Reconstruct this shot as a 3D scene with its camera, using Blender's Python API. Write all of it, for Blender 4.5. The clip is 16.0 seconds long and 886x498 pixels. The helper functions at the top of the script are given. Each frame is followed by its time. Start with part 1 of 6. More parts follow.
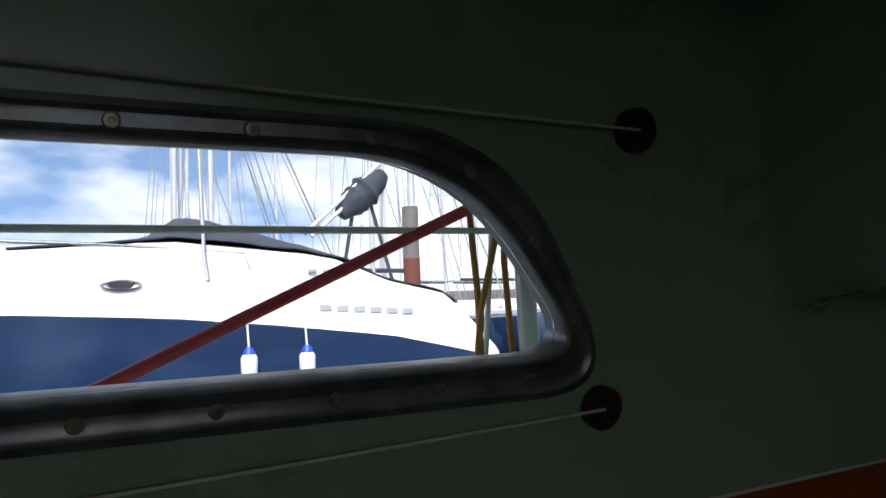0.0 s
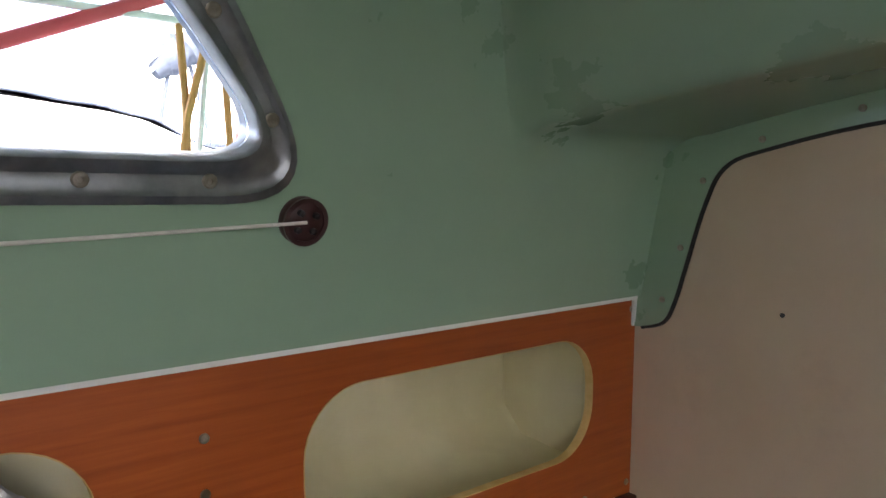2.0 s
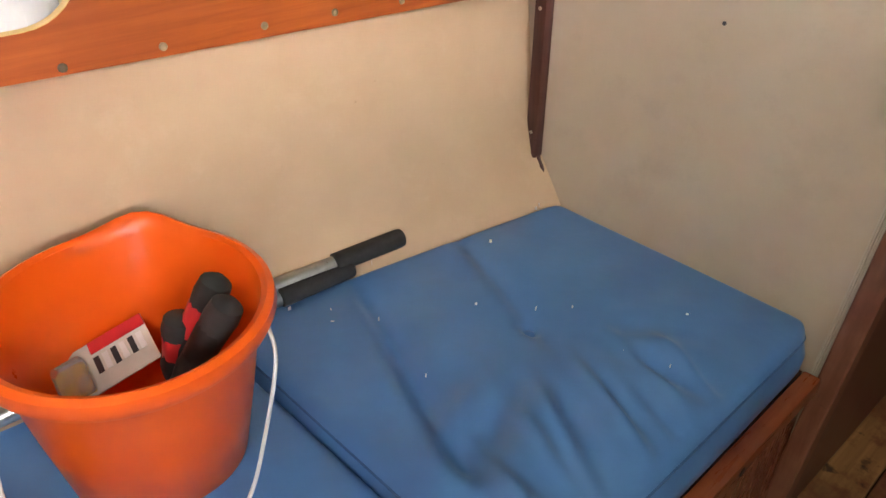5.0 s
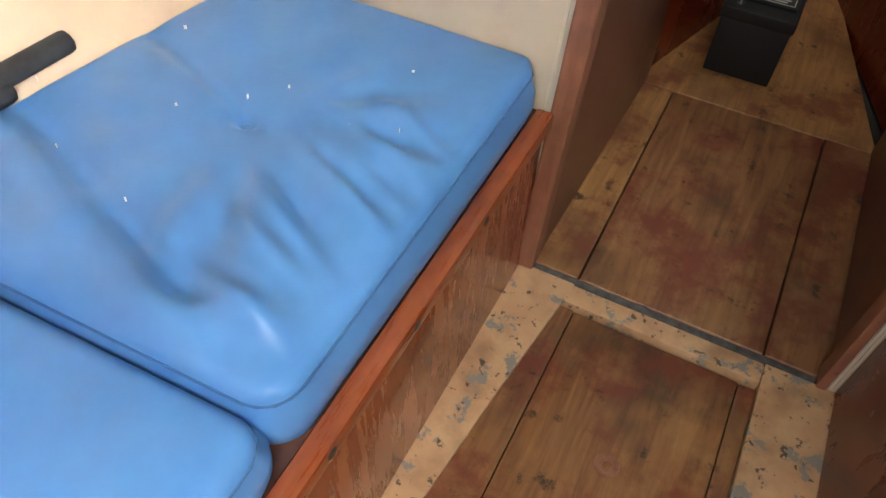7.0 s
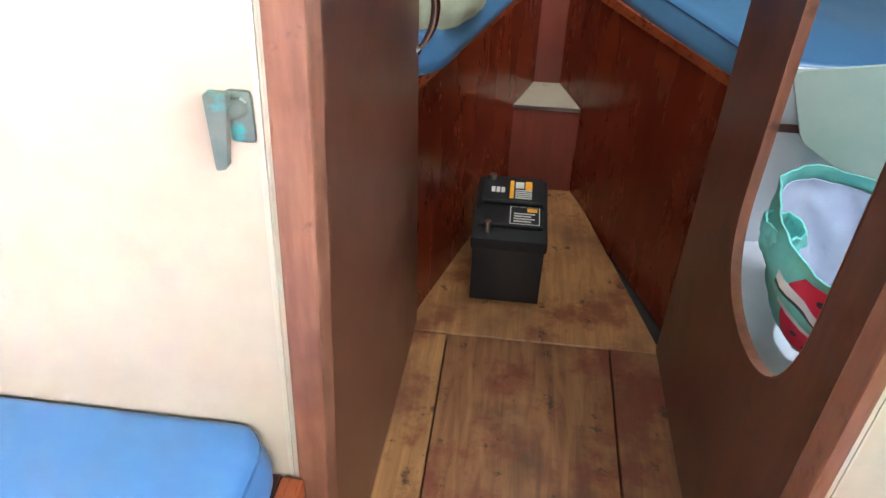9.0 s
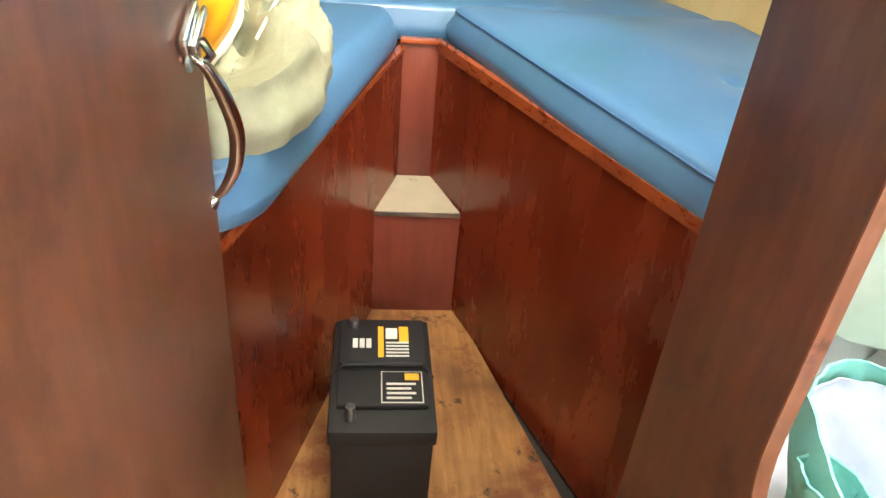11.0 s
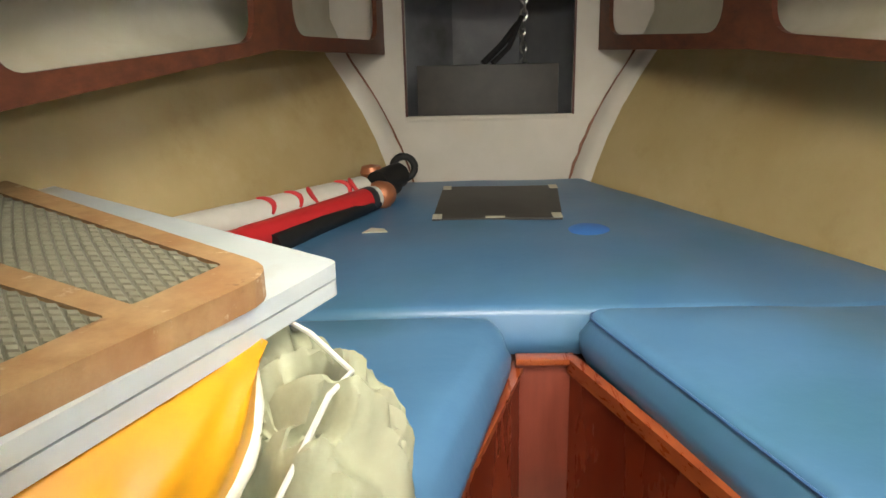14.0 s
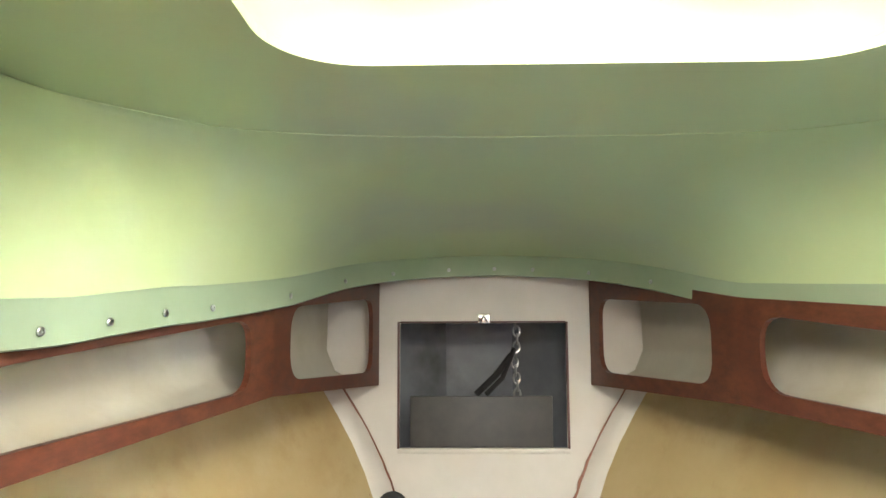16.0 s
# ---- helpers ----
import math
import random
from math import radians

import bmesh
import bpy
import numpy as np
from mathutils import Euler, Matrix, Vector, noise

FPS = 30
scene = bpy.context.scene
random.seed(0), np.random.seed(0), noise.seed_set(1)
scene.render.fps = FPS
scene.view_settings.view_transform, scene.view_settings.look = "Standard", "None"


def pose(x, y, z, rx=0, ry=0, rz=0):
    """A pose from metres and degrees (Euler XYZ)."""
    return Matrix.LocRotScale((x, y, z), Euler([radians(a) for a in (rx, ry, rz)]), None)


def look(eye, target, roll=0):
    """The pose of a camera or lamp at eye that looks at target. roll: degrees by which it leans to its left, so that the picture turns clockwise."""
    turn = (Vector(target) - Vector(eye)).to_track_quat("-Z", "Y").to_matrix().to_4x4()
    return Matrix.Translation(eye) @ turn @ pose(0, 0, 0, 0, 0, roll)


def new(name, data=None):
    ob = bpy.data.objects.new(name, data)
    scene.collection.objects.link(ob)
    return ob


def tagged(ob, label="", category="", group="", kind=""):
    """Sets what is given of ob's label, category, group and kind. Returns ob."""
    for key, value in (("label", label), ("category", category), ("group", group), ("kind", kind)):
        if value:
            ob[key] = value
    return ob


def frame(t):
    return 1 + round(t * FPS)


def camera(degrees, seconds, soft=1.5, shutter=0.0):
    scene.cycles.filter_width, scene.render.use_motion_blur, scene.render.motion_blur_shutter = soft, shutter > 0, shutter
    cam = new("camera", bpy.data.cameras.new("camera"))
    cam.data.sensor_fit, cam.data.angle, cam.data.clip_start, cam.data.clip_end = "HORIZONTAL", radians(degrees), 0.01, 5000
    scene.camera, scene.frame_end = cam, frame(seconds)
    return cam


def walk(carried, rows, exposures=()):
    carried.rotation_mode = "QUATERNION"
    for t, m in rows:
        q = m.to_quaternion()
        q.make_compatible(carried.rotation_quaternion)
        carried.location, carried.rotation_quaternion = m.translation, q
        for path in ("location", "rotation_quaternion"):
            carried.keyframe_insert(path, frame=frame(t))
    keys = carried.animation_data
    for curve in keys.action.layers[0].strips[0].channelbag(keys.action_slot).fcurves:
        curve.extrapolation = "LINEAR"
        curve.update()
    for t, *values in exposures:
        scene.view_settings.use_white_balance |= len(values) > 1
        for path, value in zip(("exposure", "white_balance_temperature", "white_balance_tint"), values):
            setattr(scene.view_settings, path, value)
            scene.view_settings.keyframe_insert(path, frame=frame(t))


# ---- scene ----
cam = camera(63.9, 16.0)
PATH = [
    (0, (-0.233, -1.055, 1.412), (-2.006, -0.139, 1.557), -2.2),
    (0.5, (-0.231, -0.97, 1.398), (-1.932, 0.074, 1.531), -2.8),
    (1, (-0.237, -0.936, 1.375), (-1.918, 0.143, 1.478), -0.7),
    (1.5, (-0.229, -0.891, 1.353), (-1.884, 0.232, 1.340), 0.6),
    (2, (-0.237, -0.892, 1.33), (-1.771, 0.379, 1.151), 0.5),
    (2.5, (-0.224, -0.905, 1.313), (-1.651, 0.448, 0.949), -0.0),
    (3, (-0.17, -0.935, 1.287), (-1.603, 0.38, 0.819), -0.6),
    (3.5, (-0.097, -0.976, 1.263), (-1.566, 0.267, 0.717), -0.3),
    (4, (-0.074, -0.996, 1.216), (-1.528, 0.192, 0.526), -0.4),
    (4.5, (-0.057, -0.998, 1.179), (-1.395, 0.15, 0.234), -0.8),
    (4.7, (-0.055, -0.995, 1.172), (-1.349, 0.145, 0.16), -0.4),
    (6.8, (-0.029, -0.903, 1.085), (-0.678, 0.22, -0.437), 2.1),
    (7, (-0.017, -0.871, 1.084), (-0.576, 0.29, -0.445), 2.6),
    (7.5, (0.035, -0.764, 1.095), (-0.344, 0.592, -0.325), 3.0),
    (8, (0.027, -0.673, 1.102), (-0.266, 0.823, -0.193), 2.5),
    (8.5, (0.012, -0.625, 1.106), (-0.247, 0.947, -0.102), 1.7),
    (9, (-0.045, -0.516, 1.09), (-0.208, 1.108, -0.067), 1.9),
    (9.5, (-0.083, -0.403, 1.081), (-0.039, 1.246, -0.049), 4.0),
    (9.7, (-0.086, -0.34, 1.078), (0.023, 1.319, -0.035), 4.6),
    (11.8, (-0.051, 0.202, 1.002), (0.169, 1.942, 0.039), 5.0),
    (12, (-0.052, 0.242, 1.014), (0.072, 2.023, 0.113), 3.3),
    (12.5, (-0.034, 0.332, 1.028), (-0.076, 2.195, 0.303), 1.3),
    (13, (-0.049, 0.396, 1.036), (-0.208, 2.277, 0.374), 1.2),
    (13.5, (-0.037, 0.481, 1.042), (-0.153, 2.369, 0.392), -1.6),
    (14, (-0.069, 0.553, 1.067), (-0.142, 2.468, 0.493), -1.4),
    (14.5, (-0.1, 0.601, 1.1), (-0.239, 2.565, 0.752), -1.1),
    (15, (-0.094, 0.591, 1.139), (-0.238, 2.584, 1.064), -0.2),
    (15.5, (-0.097, 0.598, 1.148), (-0.192, 2.594, 1.224), 0.0),
    (16, (-0.073, 0.59, 1.169), (-0.115, 2.576, 1.403), -0.2),
]
EXPOSURES = [(0.0, 0.5, 6500, 10), (0.8, 0.8, 6500, 10), (1.2, 1.5, 6500, 10), (1.5, 2.4, 6500, 10), (2.0, 3.6, 6700, 14), (2.5, 4.6, 6900, 14), (3.0, 5.1, 7000, 14), (3.5, 5.15, 7000, 14), (4.7, 5.1, 6900, 14), (7.0, 6.4, 6200, 10), (7.5, 6.85, 5900, 10), (9.0, 7.2, 5700, 10), (9.7, 7.4, 5800, 10), (11.8, 8.7, 7300, 10), (12.1, 8.5, 7200, 10), (12.5, 8.15, 6800, 10), (13.5, 7.8, 6700, 10), (14.5, 7.65, 6800, 10), (15.0, 8.35, 6600, 10), (16.0, 8.65, 6500, 10)]

walk(cam, [(t, look(eye, target, roll)) for t, eye, target, roll in PATH], EXPOSURES)

# exposure follows the light: dark while the window fills the view, bright inside
# ---- world and light ----
SUN_EL, SUN_AZ = radians(46), radians(112)
world = bpy.data.worlds.new("sky")
scene.world = world
world.use_nodes = True
wn, wl = world.node_tree.nodes, world.node_tree.links
sky = wn.new("ShaderNodeTexSky")
sky.sky_type, sky.sun_disc, sky.sun_elevation, sky.sun_rotation = "NISHITA", False, SUN_EL, SUN_AZ
cloud_co = wn.new("ShaderNodeTexCoord")
cloud_map = wn.new("ShaderNodeMapping")
cloud_map.inputs["Scale"].default_value = (1.0, 1.0, 2.6)
cloud = wn.new("ShaderNodeTexNoise")
cloud.inputs["Scale"].default_value, cloud.inputs["Detail"].default_value = 3.2, 9.0
cloud_ramp = wn.new("ShaderNodeValToRGB")
cloud_ramp.color_ramp.elements[0].position, cloud_ramp.color_ramp.elements[1].position = 0.40, 0.58
cloud_mix = wn.new("ShaderNodeMixRGB")
cloud_mix.inputs[2].default_value = (4.6, 4.7, 4.8, 1)
wl.new(cloud_co.outputs["Generated"], cloud_map.inputs["Vector"])
wl.new(cloud_map.outputs["Vector"], cloud.inputs["Vector"])
wl.new(cloud.outputs["Fac"], cloud_ramp.inputs["Fac"])
wl.new(cloud_ramp.outputs["Color"], cloud_mix.inputs[0])
lift = wn.new("ShaderNodeVectorMath")
lift.inputs[1].default_value = (0, 0, 0.35)
wl.new(cloud_co.outputs["Generated"], lift.inputs[0])
wl.new(lift.outputs["Vector"], sky.inputs["Vector"])
wl.new(sky.outputs["Color"], cloud_mix.inputs[1])
wl.new(cloud_mix.outputs["Color"], wn["Background"].inputs["Color"])
wn["Background"].inputs["Strength"].default_value = 0.20


def sun_lamp():
    d = bpy.data.lights.new("sun", "SUN")
    d.energy, d.angle, d.color = 3.2, radians(0.6), (1.0, 0.96, 0.9)
    ob = new("sun", d)
    a = SUN_AZ
    way = Vector((math.sin(a) * math.cos(SUN_EL), math.cos(a) * math.cos(SUN_EL), math.sin(SUN_EL)))
    ob.matrix_world = look(way * 30, (0, 0, 0))


def area(name, eye, target, sx, sy, power, color=(1, 1, 1), spread=180):
    d = bpy.data.lights.new(name, "AREA")
    d.spread = radians(spread)
    d.shape, d.size, d.size_y, d.energy, d.color = "RECTANGLE", sx, sy, power, color
    ob = new(name, d)
    ob.matrix_world = look(eye, target)
    return ob


sun_lamp()
# lamp added below the closed ceiling for the saloon's light from above
area("overhead_daylight_fill", (0.05, -1.55, 1.700), (0.05, -1.551, 0.0), 0.58, 0.58, 0.26, (1.0, 0.97, 0.93))
area("starboard_window_daylight", (0.765, -1.20, 1.465), (-0.6, -1.15, 0.75), 0.95, 0.19, 0.09, (1.0, 0.97, 0.93))
area("fore_hatch_daylight", (0.055, 1.02, 1.545), (0.055, 1.75, 0.60), 0.50, 0.44, 0.056, (1.0, 0.96, 0.85), 120)
# fill lamp added to brighten the hanging locker; no such source is known
area("locker_fill_light", (0.772, 0.36, 1.335), (0.45, 0.38, 0.55), 0.30, 0.13, 0.060, (0.97, 0.98, 1.0))


# ---- materials ----
def mat(name, c1, c2=None, scale=30.0, rough=0.5, bump=0.1, stretch=(1, 1, 1), metal=0.0, stain=None, stain_scale=3.0,
        stain_at=(0.52, 0.7), stain_amount=1.0, dist=0.004, rough2=None, bump_scale=None, distort=0.0, vary=0.0, coat=0.0, blots=()):
    m = bpy.data.materials.new(name)
    m.use_nodes = True
    n, l = m.node_tree.nodes, m.node_tree.links
    b = n["Principled BSDF"]
    co = n.new("ShaderNodeTexCoord")
    mp = n.new("ShaderNodeMapping")
    mp.inputs["Scale"].default_value = stretch
    l.new(co.outputs["Object"], mp.inputs["Vector"])
    no = n.new("ShaderNodeTexNoise")
    no.inputs["Scale"].default_value, no.inputs["Detail"].default_value, no.inputs["Roughness"].default_value = scale, 7.0, 0.62
    no.inputs["Distortion"].default_value = distort
    l.new(mp.outputs["Vector"], no.inputs["Vector"])
    ramp = n.new("ShaderNodeValToRGB")
    ramp.color_ramp.elements[0].position, ramp.color_ramp.elements[1].position = 0.32, 0.68
    ramp.color_ramp.elements[0].color = (*c1, 1)
    ramp.color_ramp.elements[1].color = (*(c2 or [v * 1.12 for v in c1]), 1)
    l.new(no.outputs["Fac"], ramp.inputs["Fac"])
    out = ramp.outputs["Color"]
    if stain:
        sn = n.new("ShaderNodeTexNoise")
        sn.inputs["Scale"].default_value, sn.inputs["Detail"].default_value = stain_scale, 6.0
        l.new(co.outputs["Object"], sn.inputs["Vector"])
        sr = n.new("ShaderNodeValToRGB")
        sr.color_ramp.elements[0].position, sr.color_ramp.elements[1].position = stain_at
        sr.color_ramp.elements[1].color = (stain_amount, stain_amount, stain_amount, 1)
        l.new(sn.outputs["Fac"], sr.inputs["Fac"])
        mx = n.new("ShaderNodeMixRGB")
        mx.inputs[2].default_value = (*stain, 1)
        l.new(sr.outputs["Color"], mx.inputs[0])
        l.new(out, mx.inputs[1])
        out = mx.outputs["Color"]
    for tone, size, lo, hi, amount in blots:
        bn = n.new("ShaderNodeTexNoise")
        bn.inputs["Scale"].default_value, bn.inputs["Detail"].default_value, bn.inputs["Roughness"].default_value = size, 9.0, 0.68
        bm_ = n.new("ShaderNodeMapping")
        bm_.inputs["Location"].default_value = (size, lo * 9, 0.3)
        l.new(co.outputs["Object"], bm_.inputs["Vector"])
        l.new(bm_.outputs["Vector"], bn.inputs["Vector"])
        br = n.new("ShaderNodeMapRange")
        br.inputs["From Min"].default_value, br.inputs["From Max"].default_value, br.inputs["To Max"].default_value = lo, hi, amount
        l.new(bn.outputs["Fac"], br.inputs["Value"])
        bx_ = n.new("ShaderNodeMixRGB")
        bx_.inputs[2].default_value = (*tone, 1)
        l.new(br.outputs["Result"], bx_.inputs[0])
        l.new(out, bx_.inputs[1])
        out = bx_.outputs["Color"]
    if vary:
        oi = n.new("ShaderNodeObjectInfo")
        hs = n.new("ShaderNodeHueSaturation")
        mr = n.new("ShaderNodeMapRange")
        mr.inputs["To Min"].default_value, mr.inputs["To Max"].default_value = 1 - vary, 1 + vary
        l.new(oi.outputs["Random"], mr.inputs["Value"])
        l.new(mr.outputs["Result"], hs.inputs["Value"])
        l.new(out, hs.inputs["Color"])
        out = hs.outputs["Color"]
    l.new(out, b.inputs["Base Color"])
    b.inputs["Metallic"].default_value = metal
    b.inputs["Coat Weight"].default_value = coat
    rr = n.new("ShaderNodeMapRange")
    rr.inputs["To Min"].default_value, rr.inputs["To Max"].default_value = max(rough - 0.08, 0.02), (rough2 or rough + 0.1)
    l.new(no.outputs["Fac"], rr.inputs["Value"])
    l.new(rr.outputs["Result"], b.inputs["Roughness"])
    if bump:
        bp = n.new("ShaderNodeBump")
        bp.inputs["Strength"].default_value, bp.inputs["Distance"].default_value = bump, dist
        src = no
        if bump_scale:
            src = n.new("ShaderNodeTexNoise")
            src.inputs["Scale"].default_value, src.inputs["Detail"].default_value = bump_scale, 4.0
            l.new(co.outputs["Object"], src.inputs["Vector"])
        l.new(src.outputs["Fac"], bp.inputs["Height"])
        l.new(bp.outputs["Normal"], b.inputs["Normal"])
    return m


M_GREEN = mat("green_gelcoat", (0.25, 0.37, 0.26), (0.28, 0.405, 0.285), 5, 0.28, 0.05, stain=(0.22, 0.325, 0.225), stain_scale=1.6, stain_at=(0.35, 0.8), stain_amount=0.2, bump_scale=60)
M_FOREGREEN = mat("fore_green_gelcoat", (0.49, 0.57, 0.29), (0.52, 0.60, 0.32), 4, 0.38, 0.05, stain=(0.42, 0.46, 0.36), stain_scale=2.0, stain_amount=0.6, bump_scale=60)
M_FLANGE = mat("dull_green_flange", (0.28, 0.35, 0.22), (0.32, 0.39, 0.26), 6, 0.4, 0.05)
M_TEAK = mat("teak_veneer", (0.31, 0.060, 0.008), (0.43, 0.100, 0.017), 12, 0.42, 0.12, stretch=(9, 0.45, 9), stain=(0.22, 0.045, 0.008), stain_scale=2.2, stain_amount=0.45, dist=0.001, distort=0.4)
M_TEAKEDGE = mat("sawn_ply_edge", (0.62, 0.42, 0.16), (0.72, 0.52, 0.24), 60, 0.6, 0.2, dist=0.001)
M_MAHOG = mat("varnished_mahogany", (0.115, 0.014, 0.0045), (0.19, 0.028, 0.008), 5, 0.28, 0.0, stretch=(1.6, 1.6, 0.5), rough2=0.34, stain=(0.075, 0.009, 0.004), stain_scale=2.2, stain_amount=0.6)
M_LIP = mat("orange_varnished_trim", (0.26, 0.048, 0.012), (0.35, 0.082, 0.023), 20, 0.28, 0.1, stretch=(6, 0.6, 6), dist=0.001, coat=0.3, stain=(0.13, 0.022, 0.008), stain_scale=9, stain_amount=0.7)
M_TIP = mat("faded_mahogany_panel", (0.15, 0.030, 0.018), (0.21, 0.048, 0.028), 8, 0.35, 0.08, stretch=(4, 4, 0.5), stain=(0.10, 0.018, 0.012), stain_scale=6, stain_amount=0.6)
M_LIPDARK = mat("dark_varnished_trim", (0.13, 0.035, 0.014), (0.19, 0.055, 0.022), 20, 0.3, 0.1, stretch=(6, 0.6, 6), dist=0.001, coat=0.3)
M_BROWN = mat("brown_varnished_ply", (0.090, 0.032, 0.019), (0.165, 0.064, 0.037), 9, 0.36, 0.12, stretch=(4, 4, 0.6), stain=(0.032, 0.013, 0.010), stain_scale=3.5, stain_amount=0.75, dist=0.001, coat=0.1, blots=(((0.15, 0.075, 0.05), 30.0, 0.68, 0.74, 0.5), ((0.02, 0.009, 0.007), 6.0, 0.56, 0.70, 0.6)))
M_SETTEE = mat("red_brown_varnished_ply", (0.26, 0.068, 0.026), (0.37, 0.110, 0.045), 9, 0.26, 0.0, stretch=(4, 4, 0.6), stain=(0.16, 0.038, 0.017), stain_scale=4, stain_amount=0.5, dist=0.001, coat=0.3)
M_JAMB = mat("worn_wood_jamb", (0.20, 0.078, 0.044), (0.30, 0.125, 0.072), 14, 0.45, 0.15, stretch=(5, 5, 0.6), stain=(0.12, 0.042, 0.025), stain_scale=7, stain_amount=0.6, dist=0.001, blots=(((0.05, 0.02, 0.014), 18.0, 0.60, 0.70, 0.7),))
M_DARKWOOD = mat("dark_stained_batten", (0.06, 0.019, 0.014), (0.10, 0.032, 0.024), 16, 0.45, 0.15, stretch=(6, 6, 0.7), dist=0.001)
M_BULK = mat("cream_laminate", (0.54, 0.425, 0.305), (0.60, 0.485, 0.36), 4, 0.40, 0.05, stain=(0.47, 0.35, 0.25), stain_scale=2.4, stain_amount=0.7, bump_scale=90, blots=(((0.44, 0.33, 0.24), 9.0, 0.55, 0.75, 0.45), ((0.20, 0.14, 0.10), 60.0, 0.735, 0.77, 0.6)))
M_HULL = mat("beige_hull_liner", (0.56, 0.385, 0.24), (0.62, 0.44, 0.285), 5, 0.48, 0.08, stain=(0.46, 0.30, 0.19), stain_scale=2.0, stain_amount=0.6, bump_scale=40, blots=(((0.66, 0.50, 0.35), 10.0, 0.55, 0.75, 0.4), ((0.36, 0.22, 0.13), 40.0, 0.70, 0.76, 0.5)))
M_FOREHULL = mat("yellowed_hull_liner", (0.46, 0.34, 0.155), (0.53, 0.405, 0.21), 4, 0.5, 0.08, stain=(0.42, 0.29, 0.12), stain_scale=2.2, stain_amount=0.7, bump_scale=40, blots=(((0.34, 0.215, 0.08), 6.0, 0.54, 0.74, 0.5), ((0.60, 0.49, 0.30), 3.0, 0.55, 0.75, 0.5)))
M_FOREBULK = mat("white_vinyl_bulkhead", (0.60, 0.55, 0.48), (0.68, 0.62, 0.55), 5, 0.5, 0.06, stain=(0.60, 0.50, 0.38), stain_scale=3, stain_amount=0.6, bump_scale=60)
M_LOCKER = mat("cream_locker_lining", (0.60, 0.55, 0.34), (0.68, 0.63, 0.42), 6, 0.45, 0.05, stain=(0.50, 0.44, 0.24), stain_scale=4, stain_amount=0.6)
M_WHITE = mat("white_paint", (0.66, 0.67, 0.68), (0.74, 0.75, 0.76), 8, 0.4, 0.05, stain=(0.55, 0.54, 0.50), stain_scale=5, stain_amount=0.5)
M_LOCKWHITE = mat("pale_grey_gelcoat", (0.74, 0.76, 0.80), (0.80, 0.82, 0.85), 5, 0.35, 0.05, stain=(0.52, 0.53, 0.55), stain_scale=3)
M_BLUE = mat("blue_vinyl", (0.075, 0.205, 0.46), (0.095, 0.24, 0.52), 7, 0.34, 0.25, stain=(0.06, 0.16, 0.36), stain_scale=3.0, stain_amount=0.5, dist=0.003, bump_scale=26)
# darker copy of the pale grey gelcoat: the chain locker's shade as colour
M_LOCKSHADE = mat("shaded_grey_gelcoat", (0.22, 0.23, 0.25), (0.32, 0.33, 0.35), 5, 0.45, 0.05, stain=(0.14, 0.14, 0.14), stain_scale=4)
M_BLUEFADED = mat("faded_blue_vinyl", (0.058, 0.150, 0.285), (0.082, 0.192, 0.34), 5, 0.36, 0.25, stain=(0.05, 0.145, 0.22), stain_scale=3.5, stain_amount=0.7, dist=0.003, bump_scale=26)
# white paint with stains, base darkened to offset the strong hatch light
M_BOARDDIM = mat("dimmed_white_paint", (0.45, 0.48, 0.50), (0.53, 0.56, 0.57), 8, 0.4, 0.05, stain=(0.40, 0.36, 0.28), stain_scale=7, stain_at=(0.6, 0.7), stain_amount=0.6)
M_BLUEDARK = mat("blue_vinyl_piping", (0.04, 0.10, 0.24), (0.05, 0.13, 0.29), 20, 0.4, 0.1)
M_SOLE = mat("old_ply_sole", (0.145, 0.055, 0.022), (0.30, 0.135, 0.050), 10, 0.40, 0.25, stretch=(5, 0.45, 3), distort=0.7, stain=(0.022, 0.011, 0.008), stain_scale=4.0, stain_at=(0.50, 0.68), stain_amount=0.9, dist=0.001, vary=0.10, blots=(((0.15, 0.030, 0.016), 6.0, 0.49, 0.60, 0.85), ((0.36, 0.19, 0.075), 3.2, 0.53, 0.68, 0.6), ((0.014, 0.008, 0.006), 20.0, 0.59, 0.67, 0.85)))
M_GRIME = mat("grimy_metal", (0.05, 0.045, 0.04), (0.16, 0.15, 0.14), 40, 0.6, 0.4, metal=0.3, dist=0.002)
M_SOLELIGHT = mat("pale_ply_sole", (0.26, 0.118, 0.040), (0.44, 0.215, 0.075), 13, 0.42, 0.2, stretch=(5, 0.45, 3), distort=0.6, stain=(0.11, 0.045, 0.022), stain_scale=5, stain_at=(0.47, 0.70), stain_amount=0.85, dist=0.001, blots=(((0.16, 0.040, 0.020), 8.0, 0.52, 0.62, 0.75), ((0.018, 0.010, 0.008), 18.0, 0.60, 0.67, 0.85)))
M_SOLEPAINT = mat("flaking_sand_paint", (0.50, 0.27, 0.135), (0.62, 0.37, 0.20), 14, 0.55, 0.35, stain=(0.22, 0.10, 0.05), stain_scale=11, stain_at=(0.52, 0.70), stain_amount=0.55, dist=0.003, blots=(((0.25, 0.22, 0.19), 17.0, 0.57, 0.585, 0.95), ((0.03, 0.022, 0.018), 46.0, 0.60, 0.63, 0.85)))
M_DARK = mat("bilge_dark", (0.02, 0.016, 0.013), (0.035, 0.028, 0.022), 12, 0.7, 0.2)
M_BLACK = mat("black_plastic", (0.007, 0.007, 0.0075), (0.012, 0.012, 0.0125), 40, 0.55, 0.1, dist=0.0006)
M_BLACKRUB = mat("black_rubber", (0.015, 0.014, 0.014), (0.028, 0.027, 0.027), 60, 0.6, 0.2, dist=0.001)
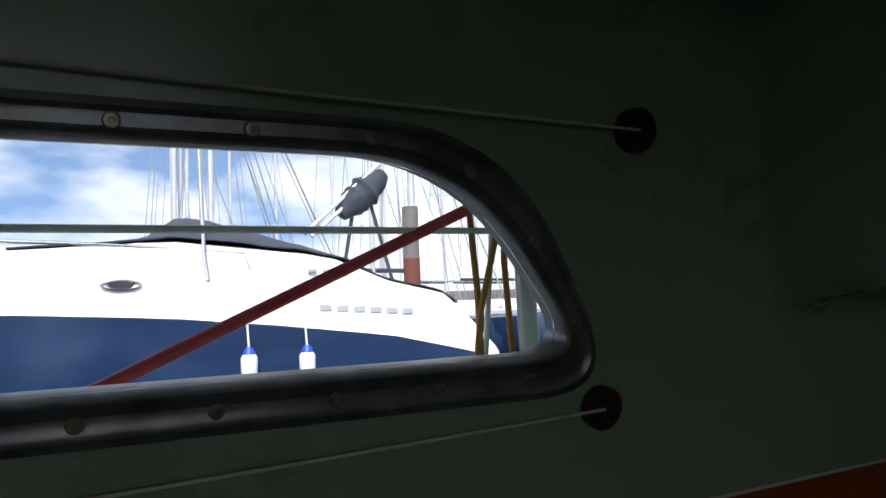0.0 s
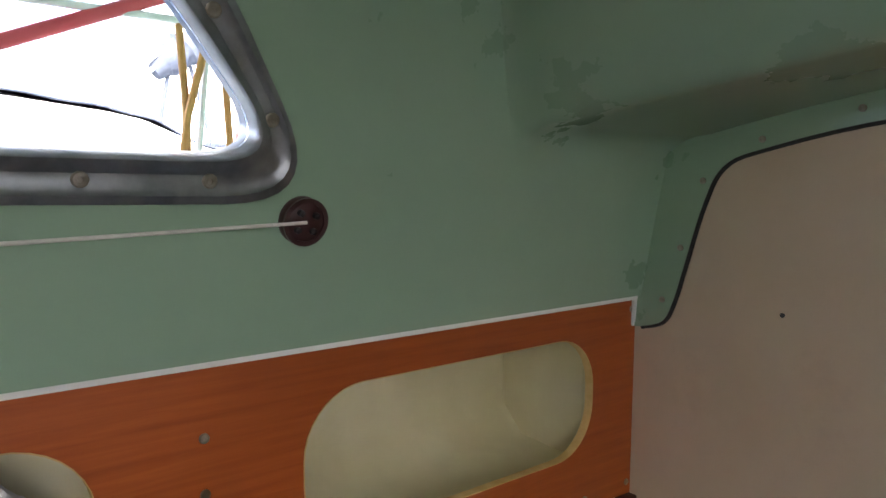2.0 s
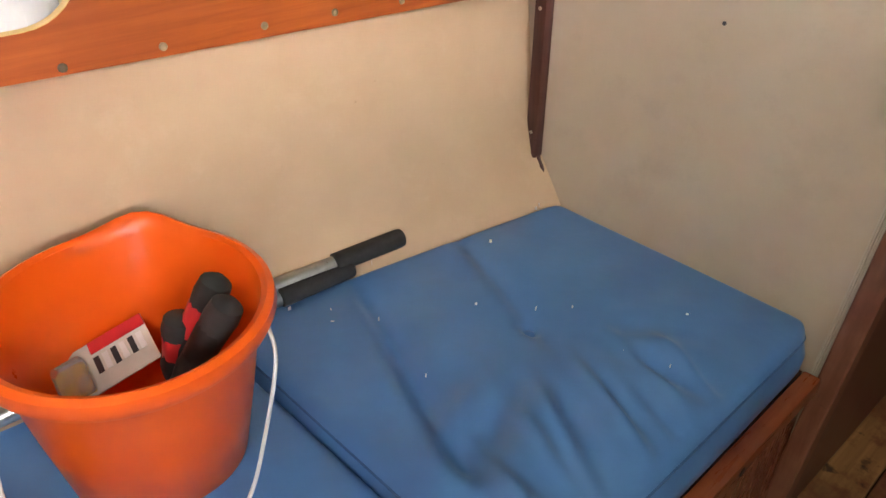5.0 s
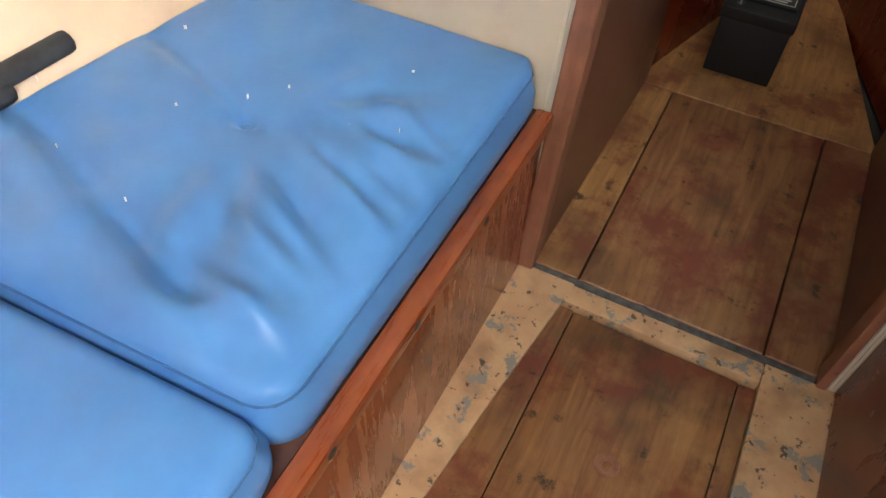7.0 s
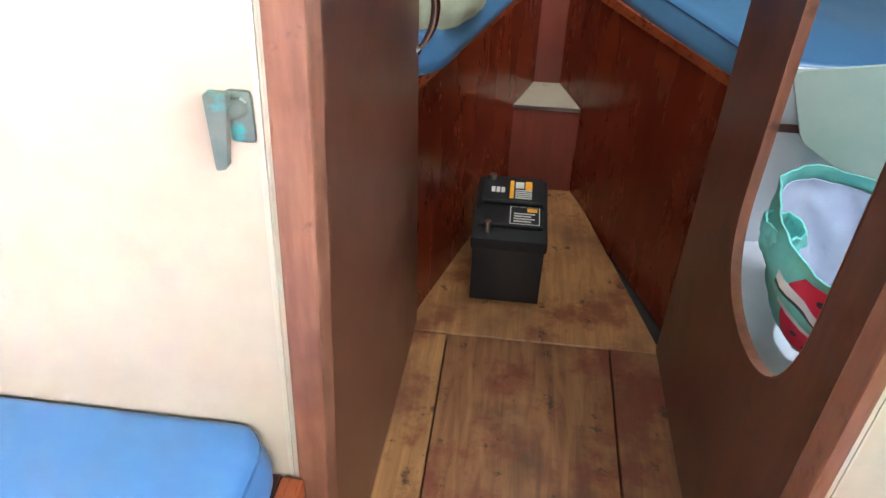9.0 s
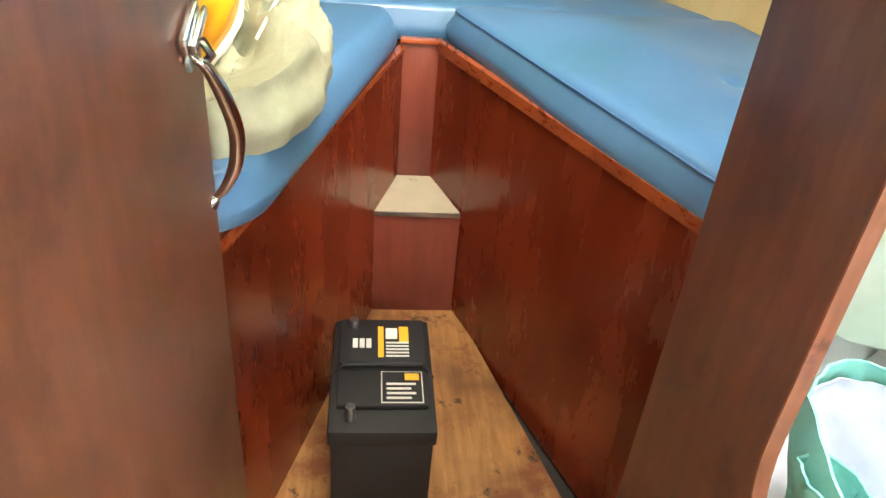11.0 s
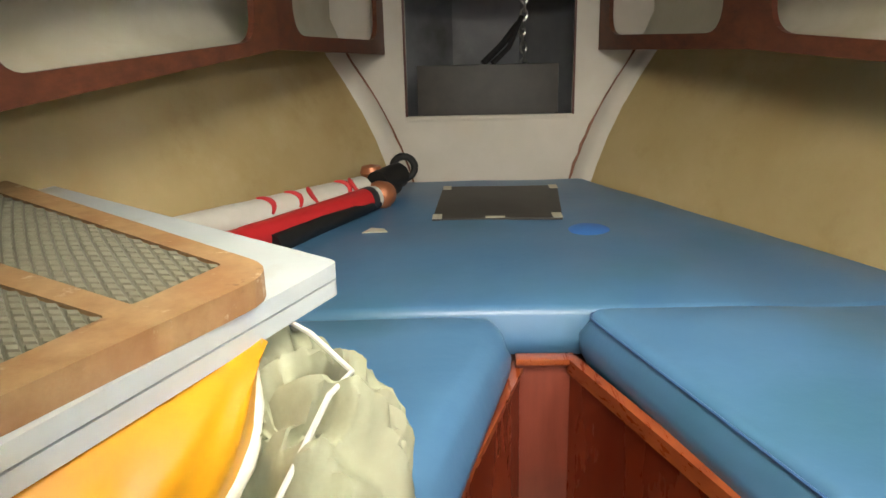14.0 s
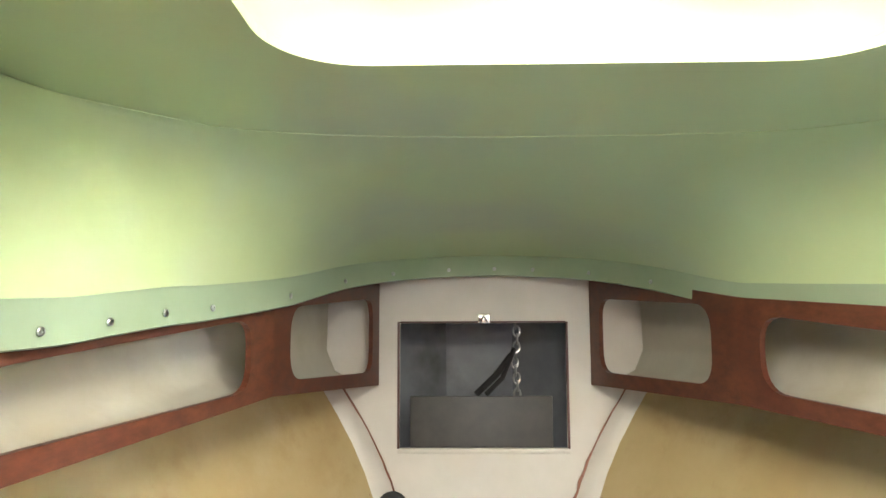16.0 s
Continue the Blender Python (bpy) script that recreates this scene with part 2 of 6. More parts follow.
M_FRAME = mat("anodised_window_frame", (0.20, 0.21, 0.22), (0.36, 0.37, 0.38), 18, 0.36, 0.2, metal=0.75, stain=(0.10, 0.10, 0.11), stain_scale=11, stain_amount=0.8, dist=0.001)
M_CHROME = mat("dull_chrome", (0.62, 0.62, 0.60), (0.74, 0.74, 0.72), 30, 0.18, 0.05, metal=1.0)
M_STEEL = mat("brushed_steel", (0.45, 0.45, 0.45), (0.58, 0.58, 0.57), 60, 0.3, 0.05, metal=1.0)
M_BRASS = mat("verdigris_bronze", (0.16, 0.20, 0.18), (0.24, 0.26, 0.22), 25, 0.5, 0.2, metal=0.6, stain=(0.10, 0.45, 0.44), stain_scale=28, stain_at=(0.55, 0.62), dist=0.001)
M_CORD = mat("white_cord", (0.62, 0.60, 0.54), (0.74, 0.72, 0.66), 90, 0.7, 0.3, dist=0.001)
M_KNOB = mat("dark_red_plastic", (0.035, 0.014, 0.014), (0.06, 0.024, 0.023), 30, 0.35, 0.1)
M_BEAD = mat("white_bead_trim", (0.72, 0.72, 0.70), (0.8, 0.8, 0.78), 30, 0.45, 0.05)
M_ORANGE = mat("orange_plastic", (0.86, 0.105, 0.008), (0.92, 0.13, 0.012), 9, 0.3, 0.04, dist=0.001)
M_BAGWHITE = mat("white_plastic_bag", (0.72, 0.72, 0.72), (0.80, 0.80, 0.80), 10, 0.3, 0.4, dist=0.006, bump_scale=22)
M_RED = mat("red_print", (0.55, 0.02, 0.025), (0.62, 0.03, 0.035), 20, 0.4, 0.1)
M_GREYINK = mat("grey_print", (0.24, 0.24, 0.26), (0.3, 0.3, 0.32), 20, 0.4, 0.0)
M_INK = mat("dark_print", (0.03, 0.03, 0.035), (0.05, 0.05, 0.055), 20, 0.4, 0.0)
M_SAIL = mat("sage_canvas", (0.33, 0.335, 0.225), (0.39, 0.395, 0.275), 50, 0.7, 0.3, stain=(0.30, 0.29, 0.20), stain_scale=6, dist=0.002)
M_YELLOW = mat("yellow_pvc_fabric", (0.62, 0.25, 0.004), (0.70, 0.32, 0.006), 12, 0.4, 0.2, dist=0.002)
M_ROPE = mat("white_rope", (0.66, 0.63, 0.55), (0.78, 0.75, 0.66), 120, 0.75, 0.5, stretch=(1, 1, 1), dist=0.002)
M_HATCHWOOD = mat("worn_teak_frame", (0.30, 0.155, 0.065), (0.43, 0.265, 0.13), 16, 0.55, 0.25, stretch=(2, 2, 2), stain=(0.26, 0.10, 0.035), stain_scale=9, stain_amount=0.7, dist=0.001, blots=(((0.58, 0.44, 0.30), 30.0, 0.60, 0.66, 0.7), ((0.10, 0.035, 0.015), 20.0, 0.63, 0.70, 0.7)))
M_MAT = mat("grey_tread_rubber", (0.125, 0.115, 0.08), (0.16, 0.147, 0.105), 60, 0.7, 0.2, dist=0.001)
M_MATDARK = mat("tread_stud", (0.20, 0.185, 0.13), (0.25, 0.232, 0.168), 60, 0.8, 0.1)
M_LABEL = mat("printed_label_white", (0.6, 0.58, 0.52), (0.7, 0.68, 0.62), 40, 0.5, 0.0)
M_LABELO = mat("printed_label_orange", (0.8, 0.33, 0.02), (0.86, 0.4, 0.03), 40, 0.5, 0.0)
M_PLATE = mat("brown_black_board", (0.03, 0.026, 0.022), (0.05, 0.042, 0.036), 20, 0.5, 0.1, dist=0.001)
M_TAPE = mat("masking_tape", (0.55, 0.52, 0.40), (0.64, 0.6, 0.48), 30, 0.6, 0.1)
M_COPPER = mat("copper_cap", (0.42, 0.15, 0.07), (0.55, 0.22, 0.12), 14, 0.4, 0.1, metal=0.5)
M_FLAGW = mat("white_flag_cloth", (0.66, 0.62, 0.55), (0.72, 0.68, 0.62), 30, 0.7, 0.2)
M_MINT = mat("mint_cotton", (0.20, 0.62, 0.52), (0.25, 0.68, 0.58), 40, 0.7, 0.2, dist=0.002)
M_LILAC = mat("pale_lilac_lining", (0.50, 0.54, 0.68), (0.58, 0.62, 0.74), 12, 0.6, 0.2)
M_MELON = mat("melon_red_print", (0.72, 0.02, 0.06), (0.78, 0.035, 0.08), 30, 0.6, 0.1)
M_GREENBOARD = mat("pale_green_board", (0.36, 0.46, 0.38), (0.42, 0.52, 0.44), 8, 0.5, 0.1)
M_KNIT = mat("bright_green_wool", (0.02, 0.36, 0.04), (0.04, 0.52, 0.08), 60, 0.8, 0.4, dist=0.002)
M_SCREW = mat("screw_metal", (0.32, 0.28, 0.22), (0.46, 0.42, 0.36), 90, 0.4, 0.1, metal=0.9)
M_SHELFSTEP = mat("stone_laminate", (0.40, 0.35, 0.25), (0.47, 0.41, 0.30), 20, 0.3, 0.05)
M_GEL = mat("white_gelcoat_boat", (0.76, 0.77, 0.78), (0.8, 0.81, 0.82), 2, 0.2, 0.0)
M_NAVY = mat("navy_gelcoat", (0.012, 0.03, 0.085), (0.02, 0.045, 0.12), 1.5, 0.12, 0.15, stretch=(1, 0.6, 4), stain=(0.05, 0.09, 0.17), stain_scale=1.4, stain_amount=0.5, dist=0.02)
M_CANVAS = mat("dark_canvas_cover", (0.03, 0.037, 0.055), (0.05, 0.058, 0.08), 6, 0.7, 0.4, dist=0.03)
M_ALU = mat("grey_mast_alloy", (0.55, 0.56, 0.57), (0.64, 0.65, 0.66), 3, 0.35, 0.0, metal=0.4)
M_REDTUBE = mat("faded_red_tube", (0.47, 0.045, 0.06), (0.58, 0.085, 0.10), 22, 0.5, 0.2, dist=0.002)
M_TANROPE = mat("tan_rope", (0.36, 0.17, 0.045), (0.48, 0.25, 0.08), 60, 0.75, 0.4, dist=0.003)
M_WATER = mat("harbour_water", (0.02, 0.035, 0.04), (0.03, 0.05, 0.055), 1.2, 0.08, 0.5, dist=0.05)
M_DECK = mat("weathered_deck", (0.5, 0.5, 0.48), (0.6, 0.6, 0.57), 12, 0.6, 0.2, stain=(0.35, 0.35, 0.33), stain_scale=4)
M_PILE = mat("grey_timber_pile", (0.14, 0.13, 0.125), (0.2, 0.19, 0.18), 8, 0.8, 0.3)


def clear(name, tint, rough=0.0, trans=1.0):
    m = bpy.data.materials.new(name)
    m.use_nodes = True
    b = m.node_tree.nodes["Principled BSDF"]
    b.inputs["Base Color"].default_value = (*tint, 1)
    b.inputs["Roughness"].default_value = rough
    b.inputs["Transmission Weight"].default_value = trans
    b.inputs["IOR"].default_value = 1.2
    return m


M_GLASS = clear("scuffed_acrylic", (0.97, 0.99, 1.0), 0.0)
def milky():
    m = bpy.data.materials.new("milky_hatch_acrylic")
    m.use_nodes = True
    n, l = m.node_tree.nodes, m.node_tree.links
    t = n.new("ShaderNodeBsdfTranslucent")
    t.inputs["Color"].default_value = (0.09, 0.09, 0.082, 1)
    l.new(t.outputs["BSDF"], n["Material Output"].inputs["Surface"])
    return m


M_MILKY = milky()
M_CLEARBAG = clear("clear_blister", (0.95, 0.95, 0.95), 0.2, 0.8)


# ---- mesh tools ----
def finish(name, bm, material, parent=None, label="", smooth=False, kind="", category="", group=""):
    bmesh.ops.recalc_face_normals(bm, faces=bm.faces)
    me = bpy.data.meshes.new(name)
    bm.to_mesh(me)
    bm.free()
    me.materials.append(material)
    if smooth:
        for p in me.polygons:
            p.use_smooth = True
        me.set_sharp_from_angle(angle=radians(45))
    ob = new(name, me)
    if parent:
        ob.parent = parent
        ob.matrix_parent_inverse = parent.matrix_basis.inverted()
    return tagged(ob, label, category, group, kind)


def part(name, bm, material, parent, label="", smooth=True):
    return finish(name, bm, material, parent, label, smooth)


def structure(name, bm, material, label, smooth=False, parent=None):
    return finish(name, bm, material, parent, label, smooth, kind="structure" if parent is None else "")


def thing(name, loc, label, category, group="", turn=0):
    ob = new(name)
    ob.matrix_basis = pose(*loc, 0, 0, turn)
    ob.empty_display_size = 0.05
    return tagged(ob, label, category, group)


def box(x0, x1, y0, y1, z0, z1, bevel=0.0, bm=None, m=None):
    bm = bm or bmesh.new()
    r = bmesh.ops.create_cube(bm, size=1.0, matrix=Matrix.LocRotScale(((x0 + x1) / 2, (y0 + y1) / 2, (z0 + z1) / 2), None, (abs(x1 - x0), abs(y1 - y0), abs(z1 - z0))))
    vs = r["verts"]
    if bevel:
        es = list({e for v in vs for e in v.link_edges})
        vs = [v for v in bmesh.ops.bevel(bm, geom=es, offset=bevel, segments=2, affect="EDGES", profile=0.6)["verts"]]
        vs = [v for v in bm.verts] if m is not None else vs
    if m is not None:
        bmesh.ops.transform(bm, matrix=m, verts=vs)
    return bm


def rrect(u0, u1, v0, v1, r, n=7):
    pts = []
    for cu, cv, a0 in ((u1 - r, v1 - r, 0), (u0 + r, v1 - r, 90), (u0 + r, v0 + r, 180), (u1 - r, v0 + r, 270)):
        for i in range(n + 1):
            a = radians(a0 + 90 * i / n)
            pts.append((cu + r * math.cos(a), cv + r * math.sin(a)))
    return pts


def rounded(pts, radii, n=6):
    """A polygon with each corner cut round."""
    out, k = [], len(pts)
    for i in range(k):
        p, a, b = Vector(pts[i]), Vector(pts[i - 1]), Vector(pts[(i + 1) % k])
        r = radii[i] if hasattr(radii, "__len__") else radii
        s, e = p + (a - p).normalized() * r, p + (b - p).normalized() * r
        for j in range(n + 1):
            t = j / n
            q = s * (1 - t) ** 2 + p * 2 * t * (1 - t) + e * t * t
            out.append((q.x, q.y))
    return out


def plate(outer, holes, thick, m, bm=None):
    """A flat sheet with holes; outline in the plane (u, v) of m, thickness along its -w."""
    b = bmesh.new()
    edges = []
    for loop in (outer, *holes):
        vs = [b.verts.new((u, v, 0)) for u, v in loop]
        edges += [b.edges.new((vs[i - 1], vs[i])) for i in range(len(vs))]
    bmesh.ops.triangle_fill(b, edges=edges, use_beauty=True, normal=(0, 0, 1))
    r = bmesh.ops.extrude_face_region(b, geom=list(b.faces))
    bmesh.ops.translate(b, vec=(0, 0, -thick), verts=[v for v in r["geom"] if isinstance(v, bmesh.types.BMVert)])
    bmesh.ops.transform(b, matrix=m, verts=b.verts)
    if bm:
        tmp = bpy.data.meshes.new("tmp")
        b.to_mesh(tmp)
        bm.from_mesh(tmp)
        bpy.data.meshes.remove(tmp)
        b.free()
        return bm
    return b


def frame_of(origin, u, v):
    """The plane with u and v as its axes."""
    u, v = Vector(u).normalized(), Vector(v).normalized()
    w = u.cross(v).normalized()
    v = w.cross(u)
    m = Matrix((u, v, w)).transposed().to_4x4()
    return Matrix.Translation(origin) @ m


def loft(rows, bm=None, close=False, cap=False):
    bm = bm or bmesh.new()
    vs = [[bm.verts.new(p) for p in row] for row in rows]
    for a, b in zip(vs, vs[1:]):
        k = len(a)
        for i in range(k if close else k - 1):
            bm.faces.new((a[i], a[(i + 1) % k], b[(i + 1) % k], b[i]))
    if cap:
        bm.faces.new(vs[0]), bm.faces.new(vs[-1])
    return bm


def shell(rows, thick, bm=None):
    """A lofted sheet with thickness, both faces and rims."""
    bm = loft(rows, bm)
    bmesh.ops.recalc_face_normals(bm, faces=bm.faces)
    bmesh.ops.solidify(bm, geom=list(bm.faces), thickness=thick)
    return bm


def tube(pts, r, n=10, bm=None, cap=True):
    bm = bm or bmesh.new()
    pts = [Vector(p) for p in pts]
    rows, up = [], None
    for i, p in enumerate(pts):
        d = (pts[min(i + 1, len(pts) - 1)] - pts[max(i - 1, 0)]).normalized()
        if up is None:
            up = d.orthogonal().normalized()
        up = (up - d * up.dot(d)).normalized()
        side = d.cross(up)
        rad = r[i] if hasattr(r, "__len__") else r
        rows.append([p + rad * (math.cos(a) * up + math.sin(a) * side) for a in [2 * math.pi * k / n for k in range(n)]])
    return loft(rows, bm, close=True, cap=cap)


def smooth_path(pts, n=8):
    pts = [Vector(p) for p in pts]
    out = []
    for i in range(len(pts) - 1):
        p0, p1, p2, p3 = pts[max(i - 1, 0)], pts[i], pts[i + 1], pts[min(i + 2, len(pts) - 1)]
        for k in range(n):
            t = k / n
            out.append(0.5 * (2 * p1 + (p2 - p0) * t + (2 * p0 - 5 * p1 + 4 * p2 - p3) * t * t + (3 * p1 - p0 - 3 * p2 + p3) * t ** 3))
    return out + [pts[-1]]


def lathe(profile, m, n=32, bm=None):
    """profile: (radius, height) from bottom to top."""
    bm = bm or bmesh.new()
    rows = [[m @ Vector((r * math.cos(2 * math.pi * k / n), r * math.sin(2 * math.pi * k / n), h)) for k in range(n)] for r, h in profile]
    return loft(rows, bm, close=True)


SCREW_MESH = {}


def screws(places, way, parent, material=None, r=0.005):
    """Screw heads as parts that share one mesh."""
    material = material or M_SCREW
    key = (material.name, r)
    if key not in SCREW_MESH:
        bm = lathe([(r, -0.001), (r, 0.0008), (r * 0.8, 0.0018), (r * 0.35, 0.0020), (r * 0.3, 0.0012), (0.0001, 0.0010)], Matrix.Identity(4), 10)
        me = bpy.data.meshes.new("screw")
        bmesh.ops.recalc_face_normals(bm, faces=bm.faces)
        bm.to_mesh(me)
        bm.free()
        me.materials.append(material)
        SCREW_MESH[key] = me
    turn = Vector(way).to_track_quat("Z", "Y").to_matrix().to_4x4()
    for p in places:
        ob = new("screw", SCREW_MESH[key])
        ob.parent = parent
        ob.matrix_parent_inverse = parent.matrix_basis.inverted()
        ob.matrix_basis = Matrix.Translation(p) @ turn


def cushion(name, corners, z0, z1, label, group, fold=None, r=0.022, nu=64, nv=48, buttons=(), seam=0.0165, vinyl=None, corner=0.045, side=1.0):
    """A padded vinyl cushion on four corners: aft-in, aft-out, fore-out, fore-in."""
    c = [Vector((*p, 0)) for p in corners]
    cx = sum((p for p in c), Vector()) / 4
    th = thing(name, (cx.x, cx.y, z0), label, "cushion", group)

    su, sv = (c[1] - c[0]).length, (c[3] - c[0]).length
    eu, ev = (c[1] - c[0]) / su, (c[3] - c[0]) / sv

    def at(u, v):
        p = (c[0] * (1 - u) + c[1] * u) * (1 - v) + (c[3] * (1 - u) + c[2] * u) * v
        a, b = max(corner - min(u, 1 - u) * su, 0), max(corner - min(v, 1 - v) * sv, 0)
        if a and b:
            k = 2 * corner * corner
            p = p + eu * (a - a * math.sqrt(1 - b * b / k)) * (1 if u < 0.5 else -1) + ev * (b - b * math.sqrt(1 - a * a / k)) * (1 if v < 0.5 else -1)
        return p

    def steps(n, size):
        k = [0, 0.15, 0.35, 0.6, 0.85, 1.0]
        e = r / size
        return [e * q for q in k] + [e + (1 - 2 * e) * i / n for i in range(1, n)] + [1 - e * q for q in reversed(k)]
    us, vs = steps(nu, su), steps(nv, sv)
    bm = bmesh.new()
    grid = []
    for u in us:
        row = []
        for v in vs:
            p = at(u, v)
            du, dv = min(u, 1 - u) * su, min(v, 1 - v) * sv
            drop = 0.0
            for d in (du, dv):
                if d < r:
                    drop += r - math.sqrt(max(r * r - (r - d) ** 2, 0))
            z = z1 - min(drop, r)
            d = min(du, dv)
            puff = 0.012 * (1 - math.exp(-d / 0.08))
            z += puff - 0.012
            if d > 0.001:
                z += 0.003 * noise.noise((p.x * 5, p.y * 5, z1 * 9)) * min(d / 0.05, 1)
                if fold:
                    z += fold(p.x, p.y) * min(d / 0.03, 1)
            for bx, by in buttons:
                q = math.hypot(p.x - bx, p.y - by)
                z -= 0.014 * math.exp(-(q / 0.016) ** 2) + 0.008 * math.exp(-(q / 0.09) ** 2)
            row.append(bm.verts.new((p.x, p.y, z)))
        grid.append(row)
    for a, b in zip(grid, grid[1:]):
        for i in range(len(a) - 1):
            bm.faces.new((a[i], a[i + 1], b[i + 1], b[i]))
    rim = [row[0] for row in grid] + grid[-1][1:] + [row[-1] for row in reversed(grid[:-1])] + list(reversed(grid[0][1:-1]))
    rings = [rim]
    for f in (0.35, 0.7, 1.0):
        ring = []
        for v in rim:
            q = Vector((v.co.x, v.co.y, 0))
            out = (q - cx).normalized() * (0.010 * side * math.sin(math.pi * f))
            ring.append(bm.verts.new((v.co.x + out.x, v.co.y + out.y, v.co.z * (1 - f) + z0 * f)))
        rings.append(ring)
    for a, b in zip(rings, rings[1:]):
        for i in range(len(a)):
            bm.faces.new((a[i - 1], a[i], b[i], b[i - 1]))
    bm.faces.new(rings[-1])
    part("cover", bm, vinyl or M_BLUE, th)
    if seam:
        e = 0.002
        pts = [at(0.0 + e, v) for v in [i / 30 for i in range(31)]] + [at(u, 1 - e) for u in [i / 30 for i in range(1, 31)]]
        pts += [at(1 - e, 1 - i / 30) for i in range(1, 31)] + [at(1 - i / 30, e) for i in range(1, 31)]
        zz = z1 - 0.012 - seam
        part("piping", tube([(p.x, p.y, zz) for p in pts], 0.0021, 6), M_BLUEDARK, th, "dark blue corded seam")
    for bx, by in buttons:
        m = Matrix.Translation((bx, by, z1 - 0.029))
        part("button", lathe([(0.010, 0), (0.010, 0.002), (0.007, 0.004), (0.0001, 0.005)], m, 14), M_BLUE, th)
    return th


# ---- saloon structure ----
# axes: y runs to the bow, x to starboard, z up from the cabin sole; the main bulkhead stands at y = 0
AFT = -2.7
WALL_U, WALL_V = (0, 1, 0), (0.18, 0, 1)          # plane of the leaning coachroof side


def side_x(z):
    return -0.85 + 0.18 * (z - 1.165)


def hull_x(y, z):
    """Half width of the liner below the lockers."""
    zs = [(0.0, 0.40), (0.30, 0.68), (0.45, 0.795), (0.55, 0.862), (0.70, 0.90), (0.88, 0.925), (1.2, 0.95)]
    for (za, xa), (zb, xb) in zip(zs, zs[1:]):
        if z <= zb:
            x = xa + (xb - xa) * (z - za) / (zb - za)
            break
    return x + 0.2 * min(max(-y, 0), 0.6) * (1 - 0.5 * min(z, 1.0)) + 0.03 * min(max(-y - 0.6, 0), 2)


for side, nm in ((-1, "wall_port_lower"), (1, "wall_starboard_lower")):
    rows = [[(side * hull_x(y, z), y, z) for z in (0.0, 0.15, 0.30, 0.38, 0.45, 0.50, 0.55, 0.62, 0.70, 0.80, 0.88, 0.924)] for y in [AFT * (i / 24) for i in range(25)]]
    structure(nm, shell(rows, 0.012), M_HULL, "beige painted curved hull lining above the settee", smooth=True)

# main bulkhead, cut through for the passage and clear of the coachroof
PJ, SJ = -0.272, 0.318
bk = frame_of((0, 0, 0), (1, 0, 0), (0, 0, 1))
LEAN = 0.038                                       # the doorway's port edge leans a little to starboard
outer = [(-1.15, -0.15), (PJ - 0.014, -0.15), (PJ - 0.014 + LEAN * 1.62, 1.62), (SJ, 1.62), (SJ, -0.15), (1.15, -0.15), (1.15, 1.75), (-1.15, 1.75)]
bulkhead = structure("wall_main_bulkhead", plate(outer, [], 0.018, bk), M_BULK, "cream laminated plywood bulkhead with small screw holes")
shear = Matrix(((1, 0, LEAN, 0), (0, 1, 0, 0), (0, 0, 1, 0), (0, 0, 0, 1)))


def leaned(b):
    bmesh.ops.transform(b, matrix=shear, verts=b.verts)
    return b


def ply_edge(x0, x1, lean):
    b = bmesh.new()
    k, step = 0, (x1 - x0) / 4
    for k in range(4):
        box(x0 + k * step, x0 + (k + 0.8) * step, -0.003 - 0.0012 * (k % 2), 0.018, -0.02, 1.62, 0, b)
    part("ply_edge", leaned(b) if lean else b, M_PLYEDGE, bulkhead, "pale ridged plywood edge", smooth=False)


M_PLYEDGE = mat("pale_ply_layers", (0.55, 0.46, 0.35), (0.64, 0.55, 0.43), 30, 0.55, 0.1, stretch=(9, 9, 0.5), dist=0.001)
ply_edge(PJ - 0.0135, PJ - 0.0005, True)
ply_edge(SJ + 0.0, SJ + 0.013, False)
jamb_p = structure("door_jamb_port", leaned(box(PJ, PJ + 0.035, -0.012, 0.034, 0.0, 1.62, 0.004)), M_JAMB, "worn reddish wooden door jamb on the bulkhead")
jamb_s = structure("door_jamb_starboard", box(SJ - 0.018, SJ - 0.0005, -0.012, 0.034, 0.0, 1.62, 0.004), M_JAMB, "worn reddish wooden door jamb on the bulkhead")

# screw holes in the bulkhead face
for x, z in ((-0.643, 1.171), (-0.504, 0.95), (-0.536, 0.868), (-0.845, 0.85)):
    m = frame_of((x, -0.0012, z), (1, 0, 0), (0, 0, 1))
    part("screw_hole", lathe([(0.0001, 0), (0.0032, 0), (0.0032, 0.001)], m, 8), M_INK, bulkhead)

# forward saloon liner: green moulding with the window opening
window_in = rounded([(-1.62, 1.348), (-0.590, 1.348), (-0.748, 1.540), (-1.62, 1.530)], [0.05, 0.075, 0.11, 0.05], 9)
window_out = rounded([(-1.66, 1.318), (-0.552, 1.313), (-0.705, 1.567), (-1.66, 1.560)], [0.07, 0.10, 0.13, 0.07], 9)


def on_side(y, z, off=0.0):
    return Vector((side_x(z) + off, y, z))


KV = math.sqrt(1 + 0.18 ** 2)
side_m = frame_of((side_x(0), 0, 0), WALL_U, WALL_V)


def uv(pts):
    return [(y, z * KV) for y, z in pts]


liner = [(AFT, 1.171), (-0.42, 1.171), (-0.42, 1.66), (AFT, 1.66)]
structure("wall_port_coachroof", plate(uv(liner), [uv(window_in)], 0.03, side_m), M_GREEN, "pale green moulded cabin side below the roof")
stb = Matrix.Scale(-1, 4, (1, 0, 0))
b = plate(uv(liner), [uv(rounded([(-1.70, 1.36), (-0.70, 1.36), (-0.70, 1.57), (-1.70, 1.57)], 0.05))], 0.03, side_m)
bmesh.ops.transform(b, matrix=stb, verts=b.verts)
structure("wall_starboard_coachroof", b, M_GREEN, "pale green moulded cabin side below the roof")

